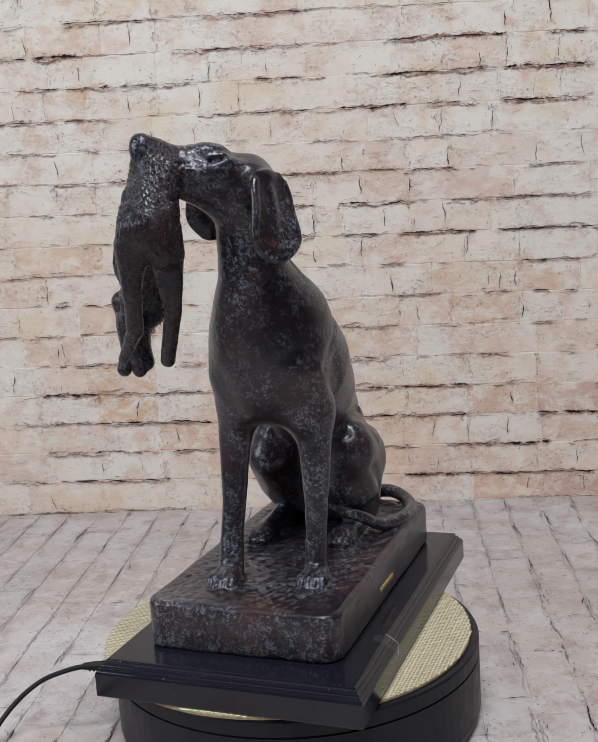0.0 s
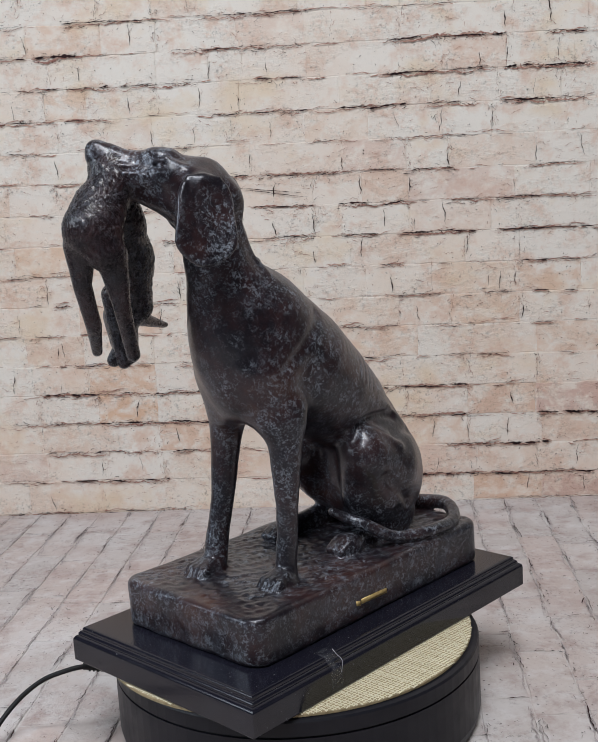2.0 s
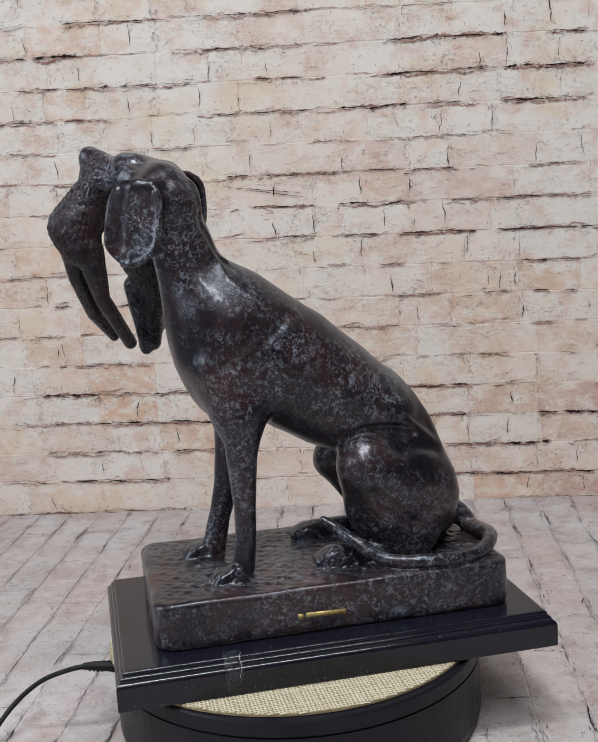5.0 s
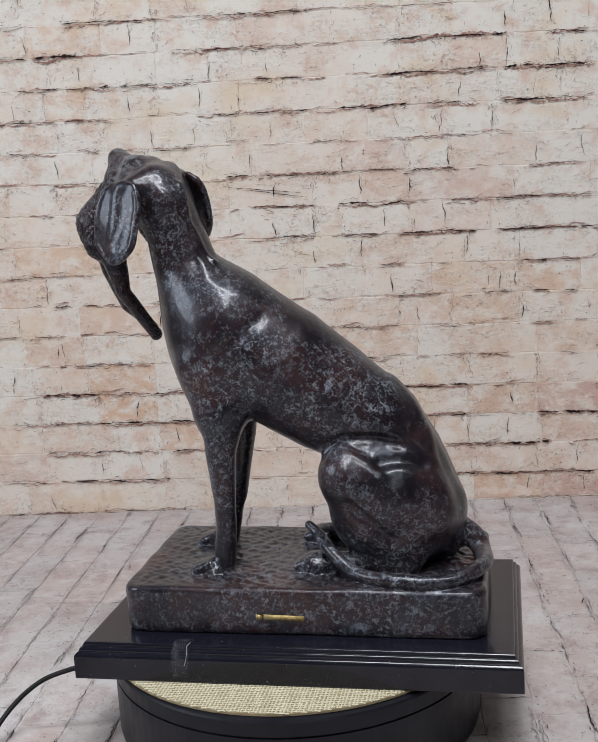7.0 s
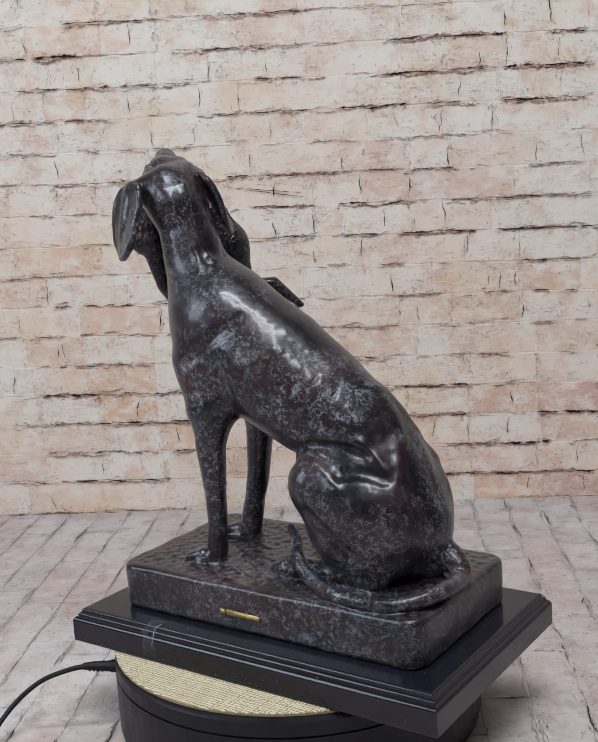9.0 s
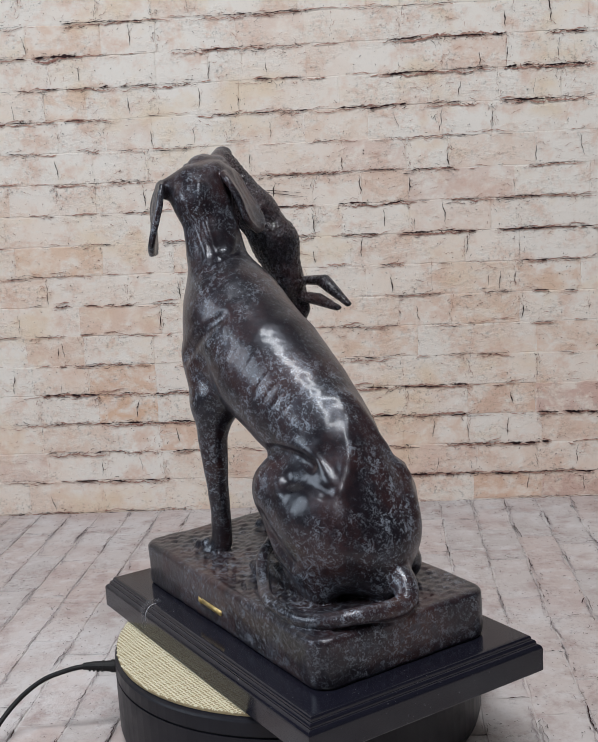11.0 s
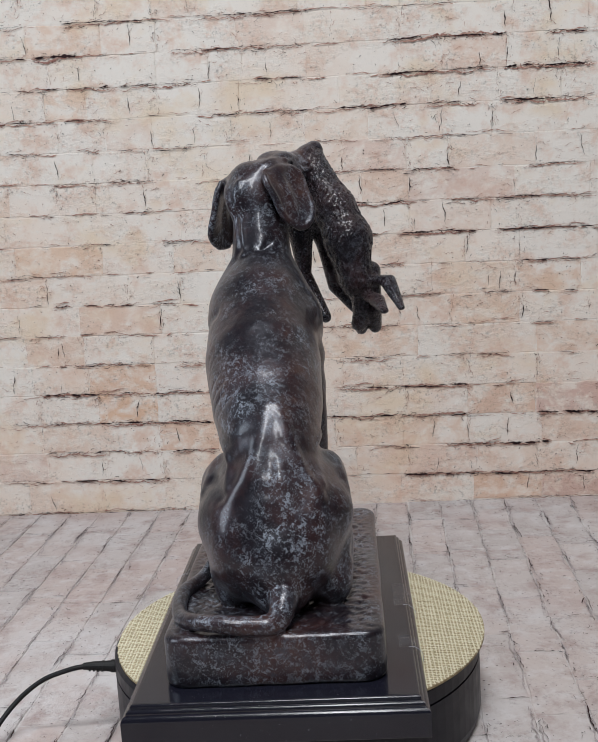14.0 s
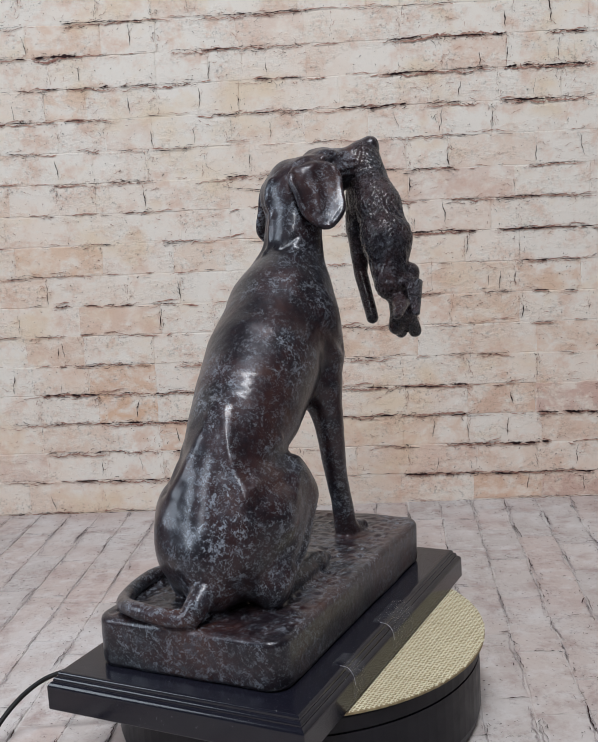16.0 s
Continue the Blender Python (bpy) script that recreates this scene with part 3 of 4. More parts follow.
    c.egg((-0.1500, -0.0030, 0.0680), (0.016, 0.020, 0.016), None, 0.010)
    # head
    h = frame_of((0.68, -0.70, 0.22), (0, 0, 1))
    at = lambda f, l, u: np.array((0.098, 0.0161, 0.3934)) + h @ np.array((f, l, u))
    c.egg((0.0976, 0.0158, 0.3922), (0.0375, 0.0251, 0.0233), h, 0.012)
    c.limb([(*at(0.002, 0, 0.006), 0.0200), (*at(0.032, 0, 0.0120), 0.0178), (*at(0.058, 0, 0.0130), 0.0125), (*at(0.084, 0, 0.0175), 0.0105)], 0.01, 4)
    c.chain([(*at(0.012, 0, -0.004), 0.0185), (*at(0.058, 0, -0.003), 0.0105)], 0.01)
    c.chain([(*at(0.026, 0.004, 0.0245), 0.0065), (*at(0.036, 0.004, 0.0240), 0.0055)], 0.008)
    for s in (1, -1):
        c.egg(at(0.031, s * 0.010, 0.0238), (0.013, 0.0080, 0.0062), h, 0.007)
        c.egg(at(0.020, s * 0.021, 0.0110), (0.016, 0.0060, 0.0110), h, 0.008)
        c.egg(at(0.0275, s * 0.0195, 0.0165), (0.0085, 0.0040, 0.0050), h, 0.003, cut=True)
        c.egg(at(0.0270, s * 0.0165, 0.0165), (0.0064, 0.0056, 0.0050), h, 0.001)
        c.chain([(*at(0.016, s * 0.0225, 0.0180), 0.0018), (*at(0.026, s * 0.0205, 0.0225), 0.0022), (*at(0.037, s * 0.0165, 0.0190), 0.0016)], 0.002)
        c.chain([(*at(0.015, s * 0.0235, 0.0130), 0.0018), (*at(0.025, s * 0.0225, 0.0090), 0.0020), (*at(0.037, s * 0.0175, 0.0120), 0.0016)], 0.002)
        c.chain([(*at(0.012, s * 0.0255, 0.0070), 0.0016), (*at(0.024, s * 0.0235, 0.0040), 0.0016), (*at(0.040, s * 0.0185, 0.0060), 0.0014)], 0.002)
        # flews with folds
        c.chain([(*at(0.044, s * 0.0135, 0.006), 0.0080), (*at(0.062, s * 0.0105, 0.004), 0.0085), (*at(0.078, s * 0.0070, 0.008), 0.0070)], 0.006)
        c.chain([(*at(0.042, s * 0.0225, 0.010), 0.0014), (*at(0.060, s * 0.0195, 0.011), 0.0014), (*at(0.080, s * 0.0135, 0.014), 0.0012)], 0.003, cut=True)
        c.chain([(*at(0.040, s * 0.0220, 0.003), 0.0014), (*at(0.060, s * 0.0195, 0.003), 0.0014), (*at(0.078, s * 0.0140, 0.006), 0.0012)], 0.003, cut=True)
    c.egg(at(0.0760, 0, 0.0130), (0.0130, 0.0105, 0.0140), h, 0.006)
    c.egg(at(0.0780, 0, 0.0010), (0.0105, 0.0100, 0.0130), h, 0.006)
    c.egg(at(0.0860, 0, 0.0225), (0.0078, 0.0088, 0.0066), h, 0.004)
    for s in (1, -1):
        c.egg(at(0.0922, s * 0.0060, 0.0225), (0.0024, 0.0018, 0.0016), h, 0.0015, cut=True)
        c.chain([(*at(0.050, s * 0.0185, 0.012), 0.0013), (*at(0.066, s * 0.0150, 0.007), 0.0013), (*at(0.084, s * 0.0100, 0.010), 0.0012)], 0.003, cut=True)
    # ears
    def ear(top, low, wide_top, wide_low, out, root, cup):
        """A thin hanging lobe with a turned rim, from its upper edge to its lower one."""
        top, low, out = np.array(top), np.array(low), np.array(out, float)
        down = (low - top) / np.linalg.norm(low - top)
        out = out - (out @ down) * down
        out /= np.linalg.norm(out)
        side = np.cross(out, down)
        c.chain([(*np.array(root), 0.0150), (*(top - 0.005 * out + 0.004 * down), 0.0095)], 0.010)
        n, line = 22, []
        for i in range(n):
            t = i / (n - 1)
            w = (wide_top + (wide_low - wide_top) * t) * (1 - 0.75 * max(0, (t - 0.70) / 0.30) ** 2) * (1 - 0.35 * max(0, (0.25 - t) / 0.25) ** 2)
            m = top + (low - top) * t + cup * (0.5 - 2 * (t - 0.5) ** 2) * out
            wave = 0.0022 * math.sin(5.2 * t)
            line.append((m - w * side + (0.0016 - cup * 0.5 + wave) * out, m, m + w * side + (0.0016 - cup * 0.5 - wave) * out))
        for row in line:
            c.chain([(*p, r) for p, r in zip(row, (0.0024, 0.0030, 0.0024))], 0.003, tight=True)
        edge = [r[0] for r in line[2::3]] + [low + 0.0012 * down] + [r[2] for r in reversed(line[2::3])]
        c.chain([(*p, 0.0022) for p in glide([tuple(p + 0.0014 * out) for p in edge], 3)], 0.0025, tight=True)
        at_ear = lambda a, b_: tuple(top + (low - top) * a + b_ * side + 0.004 * out)
        c.mark([at_ear(0.15, 0.004), at_ear(0.45, 0.007), at_ear(0.75, 0.002)], 0.0070, 0.0012)
        c.mark([at_ear(0.25, -0.010), at_ear(0.55, -0.008), at_ear(0.80, -0.010)], 0.0050, 0.0006)
        c.mark([at_ear(0.05, -0.004), at_ear(0.35, -0.002), at_ear(0.70, -0.004)], 0.0040, -0.0005)

    ear((0.1180, 0.0490, 0.4045), (0.1285, 0.0575, 0.3385), 0.0190, 0.0240, (0.40, 0.91, 0.10), (0.0985, 0.0270, 0.4040), 0.005)
    ear((0.0830, -0.0065, 0.4125), (0.0678, -0.0285, 0.3560), 0.0275, 0.0165, (-0.66, -0.61, 0.43), (0.0900, 0.0010, 0.4080), 0.002)
    # ribs, folds and sinews on both flanks, as shallow marks in the skin
    for s in (1, -1):
        m = lambda rows: [(x, y if s > 0 else 2 * (0.0075 + 0.08 * x) - y, z) for x, y, z in rows]
        for x0, y0, z0, x1, y1, z1 in ((-0.0201, 0.0660, 0.2449, -0.0259, 0.0577, 0.2603), (-0.0299, 0.0643, 0.2391, -0.0345, 0.0564, 0.2546), (-0.0395, 0.0599, 0.2381, -0.0444, 0.0503, 0.2534), (-0.0486, 0.0597, 0.2142, -0.0609, 0.0464, 0.2405), (-0.0596, 0.0562, 0.2106, -0.0725, 0.0413, 0.2353), (-0.0680, 0.0531, 0.2045, -0.0780, 0.0429, 0.2248), (-0.0776, 0.0485, 0.2007, -0.0875, 0.0361, 0.2207)):
            c.mark(m([(x0, y0, z0), (x1, y1, z1)]), 0.0017, 0.0007)
        c.mark(m([(0.0561, 0.0669, 0.2417), (0.0349, 0.0664, 0.2569), (0.0157, 0.0640, 0.2717), (0.0011, 0.0549, 0.2830)]), 0.0055, 0.0030)
        c.mark(m([(0.0228, 0.0653, 0.2419), (0.0133, 0.0662, 0.2221), (0.0128, 0.0617, 0.2052), (0.0244, 0.0608, 0.1971)]), 0.0060, 0.0026)
        c.mark(m([(-0.0461, 0.0494, 0.1575), (-0.0571, 0.0469, 0.1700), (-0.0730, 0.0453, 0.1740), (-0.0938, 0.0430, 0.1730), (-0.1145, 0.0422, 0.1660)]), 0.0040, 0.0030)
        c.mark(m([(-0.0780, 0.0430, 0.1830), (-0.1043, 0.0407, 0.1790), (-0.1221, 0.0389, 0.1690), (-0.1330, 0.0360, 0.1560)]), 0.0050, -0.0022)
        c.mark(m([(-0.0985, 0.0555, 0.1527), (-0.1149, 0.0499, 0.1538), (-0.1349, 0.0438, 0.1479)]), 0.0060, 0.0030)
        c.mark(m([(-0.0482, 0.0429, 0.1600), (-0.0684, 0.0525, 0.1610), (-0.0847, 0.0598, 0.1526), (-0.0976, 0.0633, 0.1428)]), 0.0055, -0.0020)
        c.mark(m([(-0.0703, 0.0674, 0.1178), (-0.0905, 0.0640, 0.0990), (-0.1056, 0.0600, 0.0853)]), 0.0060, 0.0032)
        c.mark(m([(-0.1060, 0.0030, 0.2140), (-0.1230, 0.0080, 0.1940), (-0.1360, 0.0190, 0.1730), (-0.1420, 0.0310, 0.1500)]), 0.0070, -0.0030)
        c.mark(m([(0.0480, 0.0440, 0.0800), (0.0470, 0.0560, 0.1100), (0.0460, 0.0590, 0.1500)]), 0.0040, -0.0010)
    c.mark([(-0.1370, 0.0010, 0.1740), (-0.1480, 0.0005, 0.1500), (-0.1560, 0.0000, 0.1250)], 0.0080, 0.0018)
    c.mark([(0.0864, 0.0440, 0.3973), (0.0741, 0.0425, 0.3834), (0.0691, 0.0390, 0.3630), (0.0606, 0.0370, 0.3468), (0.0516, 0.0400, 0.3308), (0.0480, 0.0440, 0.3179), (0.0380, 0.0480, 0.3080)], 0.0050, -0.0022)
    c.mark([(0.0698, 0.0322, 0.4029), (0.0651, 0.0350, 0.3827), (0.0581, 0.0310, 0.3576), (0.0448, 0.0309, 0.3354)], 0.0040, -0.0022)
    c.mark([(0.0560, 0.0000, 0.3480), (0.0470, 0.0120, 0.3350), (0.0500, 0.0280, 0.3260)], 0.0030, 0.0014)
    # hare across the jaws
    hare = Clay((c.lo[0] + 180 * c.step, c.lo[1], c.lo[2] + 167 * c.step), (0.203, 0.02, 0.45), c.step)
    hare.chain([(0.1486, -0.0251, 0.4050, 0.0154), (0.1592, -0.0339, 0.3872, 0.0192), (0.1714, -0.0293, 0.3693, 0.0222), (0.1703, -0.0194, 0.3510, 0.0151)], 0.01)
    hare.chain([(0.1455, -0.0367, 0.4187, 0.0158), (0.1229, -0.0588, 0.3715, 0.0199), (0.1091, -0.0713, 0.3404, 0.0221), (0.0986, -0.0780, 0.2973, 0.0160)], 0.012)
    x, y, z = np.meshgrid(*hare.ax, indexing="ij")
    fur = np.sin(x * 1350 + 5 * np.sin(z * 140 + y * 60) + 3 * np.sin(z * 230 + x * 90)) + np.sin(y * 1350 + 5 * np.sin(z * 120 + x * 90) + 3 * np.sin(z * 210 + 2))
    hare.d += (0.00045 * fur).astype(np.float32)
    hare.chain([(0.1755, -0.0444, 0.3557, 0.0134), (0.1743, -0.0473, 0.3239, 0.0078), (0.1615, -0.0545, 0.2887, 0.0068), (0.1442, -0.0773, 0.2625, 0.0046)], 0.006, tight=True)
    hare.chain([(0.1612, -0.0218, 0.3469, 0.0134), (0.1532, -0.0239, 0.3041, 0.0071), (0.1308, -0.0439, 0.2598, 0.0061)], 0.006, tight=True)
    hare.chain([(0.1119, -0.0840, 0.2900, 0.0150), (0.1081, -0.0858, 0.2681, 0.0130), (0.1074, -0.0783, 0.2540, 0.0081)], 0.008, tight=True)
    hare.chain([(0.1214, -0.0792, 0.3101, 0.0100), (0.1181, -0.0808, 0.2752, 0.0065), (0.1141, -0.0805, 0.2482, 0.0062)], 0.003, tight=True)
    hare.chain([(0.1108, -0.0927, 0.3067, 0.0099), (0.0981, -0.0955, 0.2687, 0.0063), (0.1144, -0.0948, 0.2490, 0.0065)], 0.003, tight=True)
    hare.chain([(0.1055, -0.0905, 0.2991, 0.0062), (0.0802, -0.1079, 0.2989, 0.0083), (0.0513, -0.1194, 0.2737, 0.0035)], 0.003, ((0.3, 0.2, 1), 0.6), tight=True)
    hare.chain([(0.1000, -0.0840, 0.2860, 0.0060), (0.0761, -0.0960, 0.2808, 0.0085), (0.0468, -0.1029, 0.2720, 0.0041)], 0.003, ((0.3, 0.2, 1), 0.6), tight=True)
    hare.cone((0.1760, -0.0330, 0.3500), (0.1720, -0.0560, 0.3200), 0.0060, 0.0035, 0.004)
    lo = [int(round((a - b) / c.step)) for a, b in zip(hare.lo, c.lo)]
    n = [min(hare.n[i], c.n[i] - lo[i]) for i in range(3)]
    c.put(tuple(slice(lo[i], lo[i] + n[i]) for i in range(3)), hare.d[tuple(slice(0, k) for k in n)], 0.002)
    return c, hare


def build_statue():
    clay, hare = statue_clay()
    verts, quads = clay.skin()
    cell = np.round((verts - hare.lo) / hare.step).astype(int)
    inside = np.all((cell >= 0) & (cell < np.array(hare.n)), axis=1)
    cell = np.clip(cell, 0, np.array(hare.n) - 1)
    coat = inside & (hare.d[tuple(cell.T)] < 0.0022)
    mats = np.where(coat[quads[:, 0]] & coat[quads[:, 2]], 2, 0).tolist()
    # Sides of the base block get the bloom that also stands in for light.
    low = (verts[quads[:, 0], 2] < 0.047) & (verts[quads[:, 2], 2] < 0.047)
    mats = np.where(low, 3, mats).tolist()
    verts, quads = verts.tolist(), quads.tolist()
    # two gilt bars on the side of the bronze ground
    for x0, x1 in ((0.0125, 0.0075), (0.0055, -0.0300)):
        i = len(verts)
        for y in (0.0900, 0.0935):
            verts += [(x0, y, 0.0228), (x1, y, 0.0216), (x1, y, 0.0260), (x0, y, 0.0272)]
        for q in ((4, 5, 6, 7), (0, 3, 2, 1), (0, 1, 5, 4), (1, 2, 6, 5), (2, 3, 7, 6), (3, 0, 4, 7)):
            quads.append([i + k for k in q])
            mats.append(1)
    me = bpy.data.meshes.new("dog_statue")
    me.from_pydata(verts, [], quads)
    me.materials.append(BRONZE)
    me.materials.append(GOLD)
    me.materials.append(FUR)
    me.materials.append(BRONZE_GROUND_LIT)
    me.polygons.foreach_set("material_index", mats)
    co, no = np.zeros(3 * len(verts)), np.zeros(3 * len(verts))
    me.vertices.foreach_get("co", co)
    me.vertex_normals.foreach_get("vector", no)
    p = co.reshape(-1, 3)
    worked = 0.00012 * ripples(p, 7, 0.018, 0.045) + 0.00004 * ripples(p, 8, 0.0055, 0.010)
    worked[-16:] = 0
    me.vertices.foreach_set("co", (p + no.reshape(-1, 3) * worked[:, None]).ravel())
    me.polygons.foreach_set("use_smooth", [True] * len(quads))
    return tagged(new("dog_statue", me), "dark patinated bronze statue of a seated hound carrying a hare", "statue")


statue = build_statue()


# ------------------------------------------------------------------ bricks of wall and floor
def brick_meshes(name, mat, seed, depth):
    """Alike pieces: unit face with ragged outline, chamfered towards the face."""
    rnd = random.Random(seed)
    out = []
    for v in range(12):
        bm = bmesh.new()
        ring = [(-0.5 + i / 6, -0.5) for i in range(6)] + [(0.5, -0.5 + i / 3) for i in range(3)]
        ring += [(0.5 - i / 6, 0.5) for i in range(6)] + [(-0.5, 0.5 - i / 3) for i in range(3)]
        ragged = [(x + rnd.uniform(-0.010, 0.010), z + rnd.uniform(-0.025, 0.025)) for x, z in ring]
        n = len(ring)
        back = [bm.verts.new((x, 0.002, z)) for x, z in ragged]
        mid = [bm.verts.new((x, -depth * 0.5, z)) for x, z in ragged]
        front = [bm.verts.new((x * 0.984, -depth * rnd.uniform(0.9, 1.1), z * 0.965)) for x, z in ragged]
        for a, b in ((back, mid), (mid, front)):
            for i in range(n):
                j = (i + 1) % n
                bm.faces.new((a[i], a[j], b[j], b[i]))
        bm.faces.new(front)
        out.append(mesh_of(name, bm, mat))
    return out


PLAN = {}


def course(k, joints, bed_lines, splits, tones):
    """One course of the wall, in pixel columns of the view, 0.763 mm each on it: head joints; dark bed joint lines
    below (from, to, width in tenths of a millimetre); upright cracks; stained bricks (from, to, ochre, pink)."""
    lead = [joints[0] - 145 * i - 30 * (i % 2) for i in range(4, 0, -1)]
    tail = [joints[-1] + 140 * i + 25 * (i % 2) for i in range(1, 4)]
    PLAN[k] = (lead + list(joints) + tail, bed_lines, splits, tones)


course(0, (-90, 50, 215, 345, 480, 610, 730, 850, 1000, 1140, 1264),
       [(0, 220, 12), (220, 400, 8), (1000, 1264, 6)],
       (105, 1110, 1225), [(0, 110, 0.5, 0.1), (110, 240, 0.3, 0.1), (1005, 1140, 0.9, 0.2), (1140, 1290, 0.3, 0.8)])
course(1, (-50, 95, 225, 350, 500, 640, 760, 870, 1010, 1135, 1290),
       [(0, 90, 10), (150, 230, 20), (230, 360, 18), (860, 1010, 30), (1000, 1250, 20)],
       (215, 305, 925, 1210), [(0, 90, 0.1, 0.4), (720, 860, 0.35, 0), (870, 1000, 0.1, 0.3), (1140, 1200, 0.2, 0.8), (1000, 1130, 0.35, 0.1)])
course(2, (-80, 90, 235, 345, 470, 590, 720, 860, 995, 1145, 1280),
       [(95, 220, 20), (225, 340, 14), (370, 470, 14), (800, 870, 12), (950, 1160, 26)],
       (385, 920, 995, 1075), [(0, 80, 0.4, 0), (90, 330, 0.35, 0.1), (380, 470, 0.8, 0.2), (700, 800, 0.6, 0.1), (900, 995, 0.6, 0.1), (1150, 1290, 0.5, 0.2)])
course(3, (-60, 90, 215, 345, 480, 600, 740, 870, 995, 1135, 1264),
       [(25, 200, 14), (215, 460, 20), (700, 860, 20), (860, 1000, 24), (1140, 1175, 26), (1190, 1264, 26)],
       (300, 1090), [(230, 345, 1, 0), (1000, 1130, 0.8, 0.3), (1140, 1290, 0.2, 0.8)])
course(4, (-70, 80, 200, 345, 470, 610, 740, 865, 1000, 1140, 1270),
       [(95, 220, 36), (220, 330, 14), (340, 470, 18), (740, 860, 22), (860, 1000, 26)],
       (140, 35), [(200, 345, 0.9, 0.1), (90, 200, 0.4, 0)])
course(5, (-60, 68, 195, 345, 490, 640, 800, 900, 1010, 1140, 1290),
       [(140, 200, 10), (195, 345, 12), (400, 445, 12), (740, 850, 14), (900, 920, 12), (950, 1090, 8)],
       (155, 140), [(70, 200, 0.5, 0.2), (690, 860, 0.55, 0.1), (1140, 1290, 0.5, 0.1)])
course(6, (-90, 60, 190, 365, 480, 600, 730, 865, 970, 1110, 1250),
       [(10, 60, 8), (90, 155, 14), (250, 330, 8), (700, 860, 12), (930, 985, 12), (1140, 1175, 14)],
       (60, 365, 865, 905, 1115), [(190, 300, 0.5, 0.2), (995, 1110, 0.6, 0.1), (720, 790, 0.3, 0)])
course(7, (-50, 125, 300, 410, 540, 670, 800, 935, 1105, 1235),
       [(145, 170, 18), (210, 235, 18), (250, 320, 12), (350, 400, 8), (855, 960, 16), (1040, 1090, 8), (1140, 1170, 22), (1200, 1230, 12)],
       (125, 410, 850, 1050, 1070, 1105), [(380, 430, 0.6, 0), (1105, 1235, 0.7, 0.1), (1000, 1060, 0.3, 0), (1230, 1290, 0.4, 0)])
course(8, (-80, 60, 250, 400, 510, 640, 770, 895, 1005, 1115, 1270),
       [(40, 180, 8), (700, 760, 8), (830, 880, 8), (1115, 1264, 14)],
       (700, 790, 1005, 1115), [(60, 300, 0.75, 0), (360, 460, 0.4, 0)])
course(9, (-50, 45, 180, 300, 420, 525, 700, 755, 895, 1060, 1115, 1290),
       [(380, 450, 14), (200, 270, 8), (590, 700, 14), (755, 830, 12), (880, 1030, 22), (1070, 1264, 22)],
       (620, 700, 845, 905, 965), [(900, 1010, 0.15, 0.2)])
course(10, (-70, 60, 165, 245, 350, 525, 700, 800, 895, 970, 1110, 1260),
       [(120, 160, 6), (300, 360, 14), (570, 700, 18), (750, 900, 20), (980, 1060, 18), (1070, 1264, 18)],
       (350, 620, 800, 895, 1110), [(-70, 60, 0.5, 0.1), (800, 920, 0.5, 0.2), (930, 1110, 0.1, 0.4)])
course(11, (-40, 105, 245, 360, 480, 575, 765, 895, 980, 1155, 1300),
       [(150, 260, 8), (270, 370, 12), (520, 580, 16), (600, 780, 18), (800, 880, 12), (900, 990, 16), (1140, 1240, 16)],
       (170, 575, 765, 980, 1155, 1250), [(-40, 105, 0.4, 0.1), (765, 895, 0.2, 0.4), (980, 1110, 0.3, 0.1), (700, 765, 0.4, 0)])
course(12, (-80, 35, 175, 275, 375, 540, 690, 820, 965, 1070, 1220),
       [(60, 160, 10), (230, 260, 14), (300, 360, 6), (410, 490, 8), (700, 760, 8), (860, 1020, 10)],
       (375, 460, 880, 965, 1070, 620), [(690, 820, 0.4, 0), (275, 360, 0.15, 0.2)])
course(13, (-60, 30, 150, 240, 390, 475, 560, 765, 950, 1085, 1210),
       [(0, 170, 16), (190, 270, 10), (500, 700, 10), (760, 900, 18), (940, 1040, 16), (1090, 1264, 22)],
       (85, 330, 475, 560, 1005, 1155), [(200, 260, 0.6, 0), (690, 800, 0.4, 0)])
course(14, (-90, 20, 165, 390, 500, 570, 700, 890, 975, 1105, 1240),
       [(100, 180, 14), (200, 290, 18), (310, 470, 12), (600, 690, 14), (855, 1070, 22), (1100, 1264, 28)],
       (230, 500, 620, 1050, 1105, 1208), [(950, 1090, 0.4, 0.2)])
course(15, (-40, 120, 280, 395, 560, 700, 755, 895, 1120, 1270),
       [(20, 120, 16), (140, 240, 34), (430, 690, 18), (870, 1100, 24), (1190, 1264, 18)],
       (120, 340, 1105, 1195), [(120, 280, 0.6, 0.1), (560, 700, 0.2, 0.2)])
course(16, (-70, 115, 272, 390, 470, 690, 830, 930, 1100, 1250),
       [(0, 120, 10), (200, 400, 18), (470, 720, 14), (800, 880, 8), (940, 1000, 8)],
       (272, 930), [(390, 470, 0.2, 0.1)])
course(17, (-90, 50, 215, 345, 480, 610, 730, 850, 1000, 1140, 1264),
       [(300, 500, 12), (700, 900, 10)],
       (), [])


def along(x, k):
    """Place along the wall of a pixel column; scale by course fits the view."""
    return (x - 632) * 0.000763 * (1 - 0.0022 * k)


def rise(u, k):
    # The courses' slope is set to fit the camera's view.
    return COURSE * k - (0.0 if k == 0 else 0.016 * u)


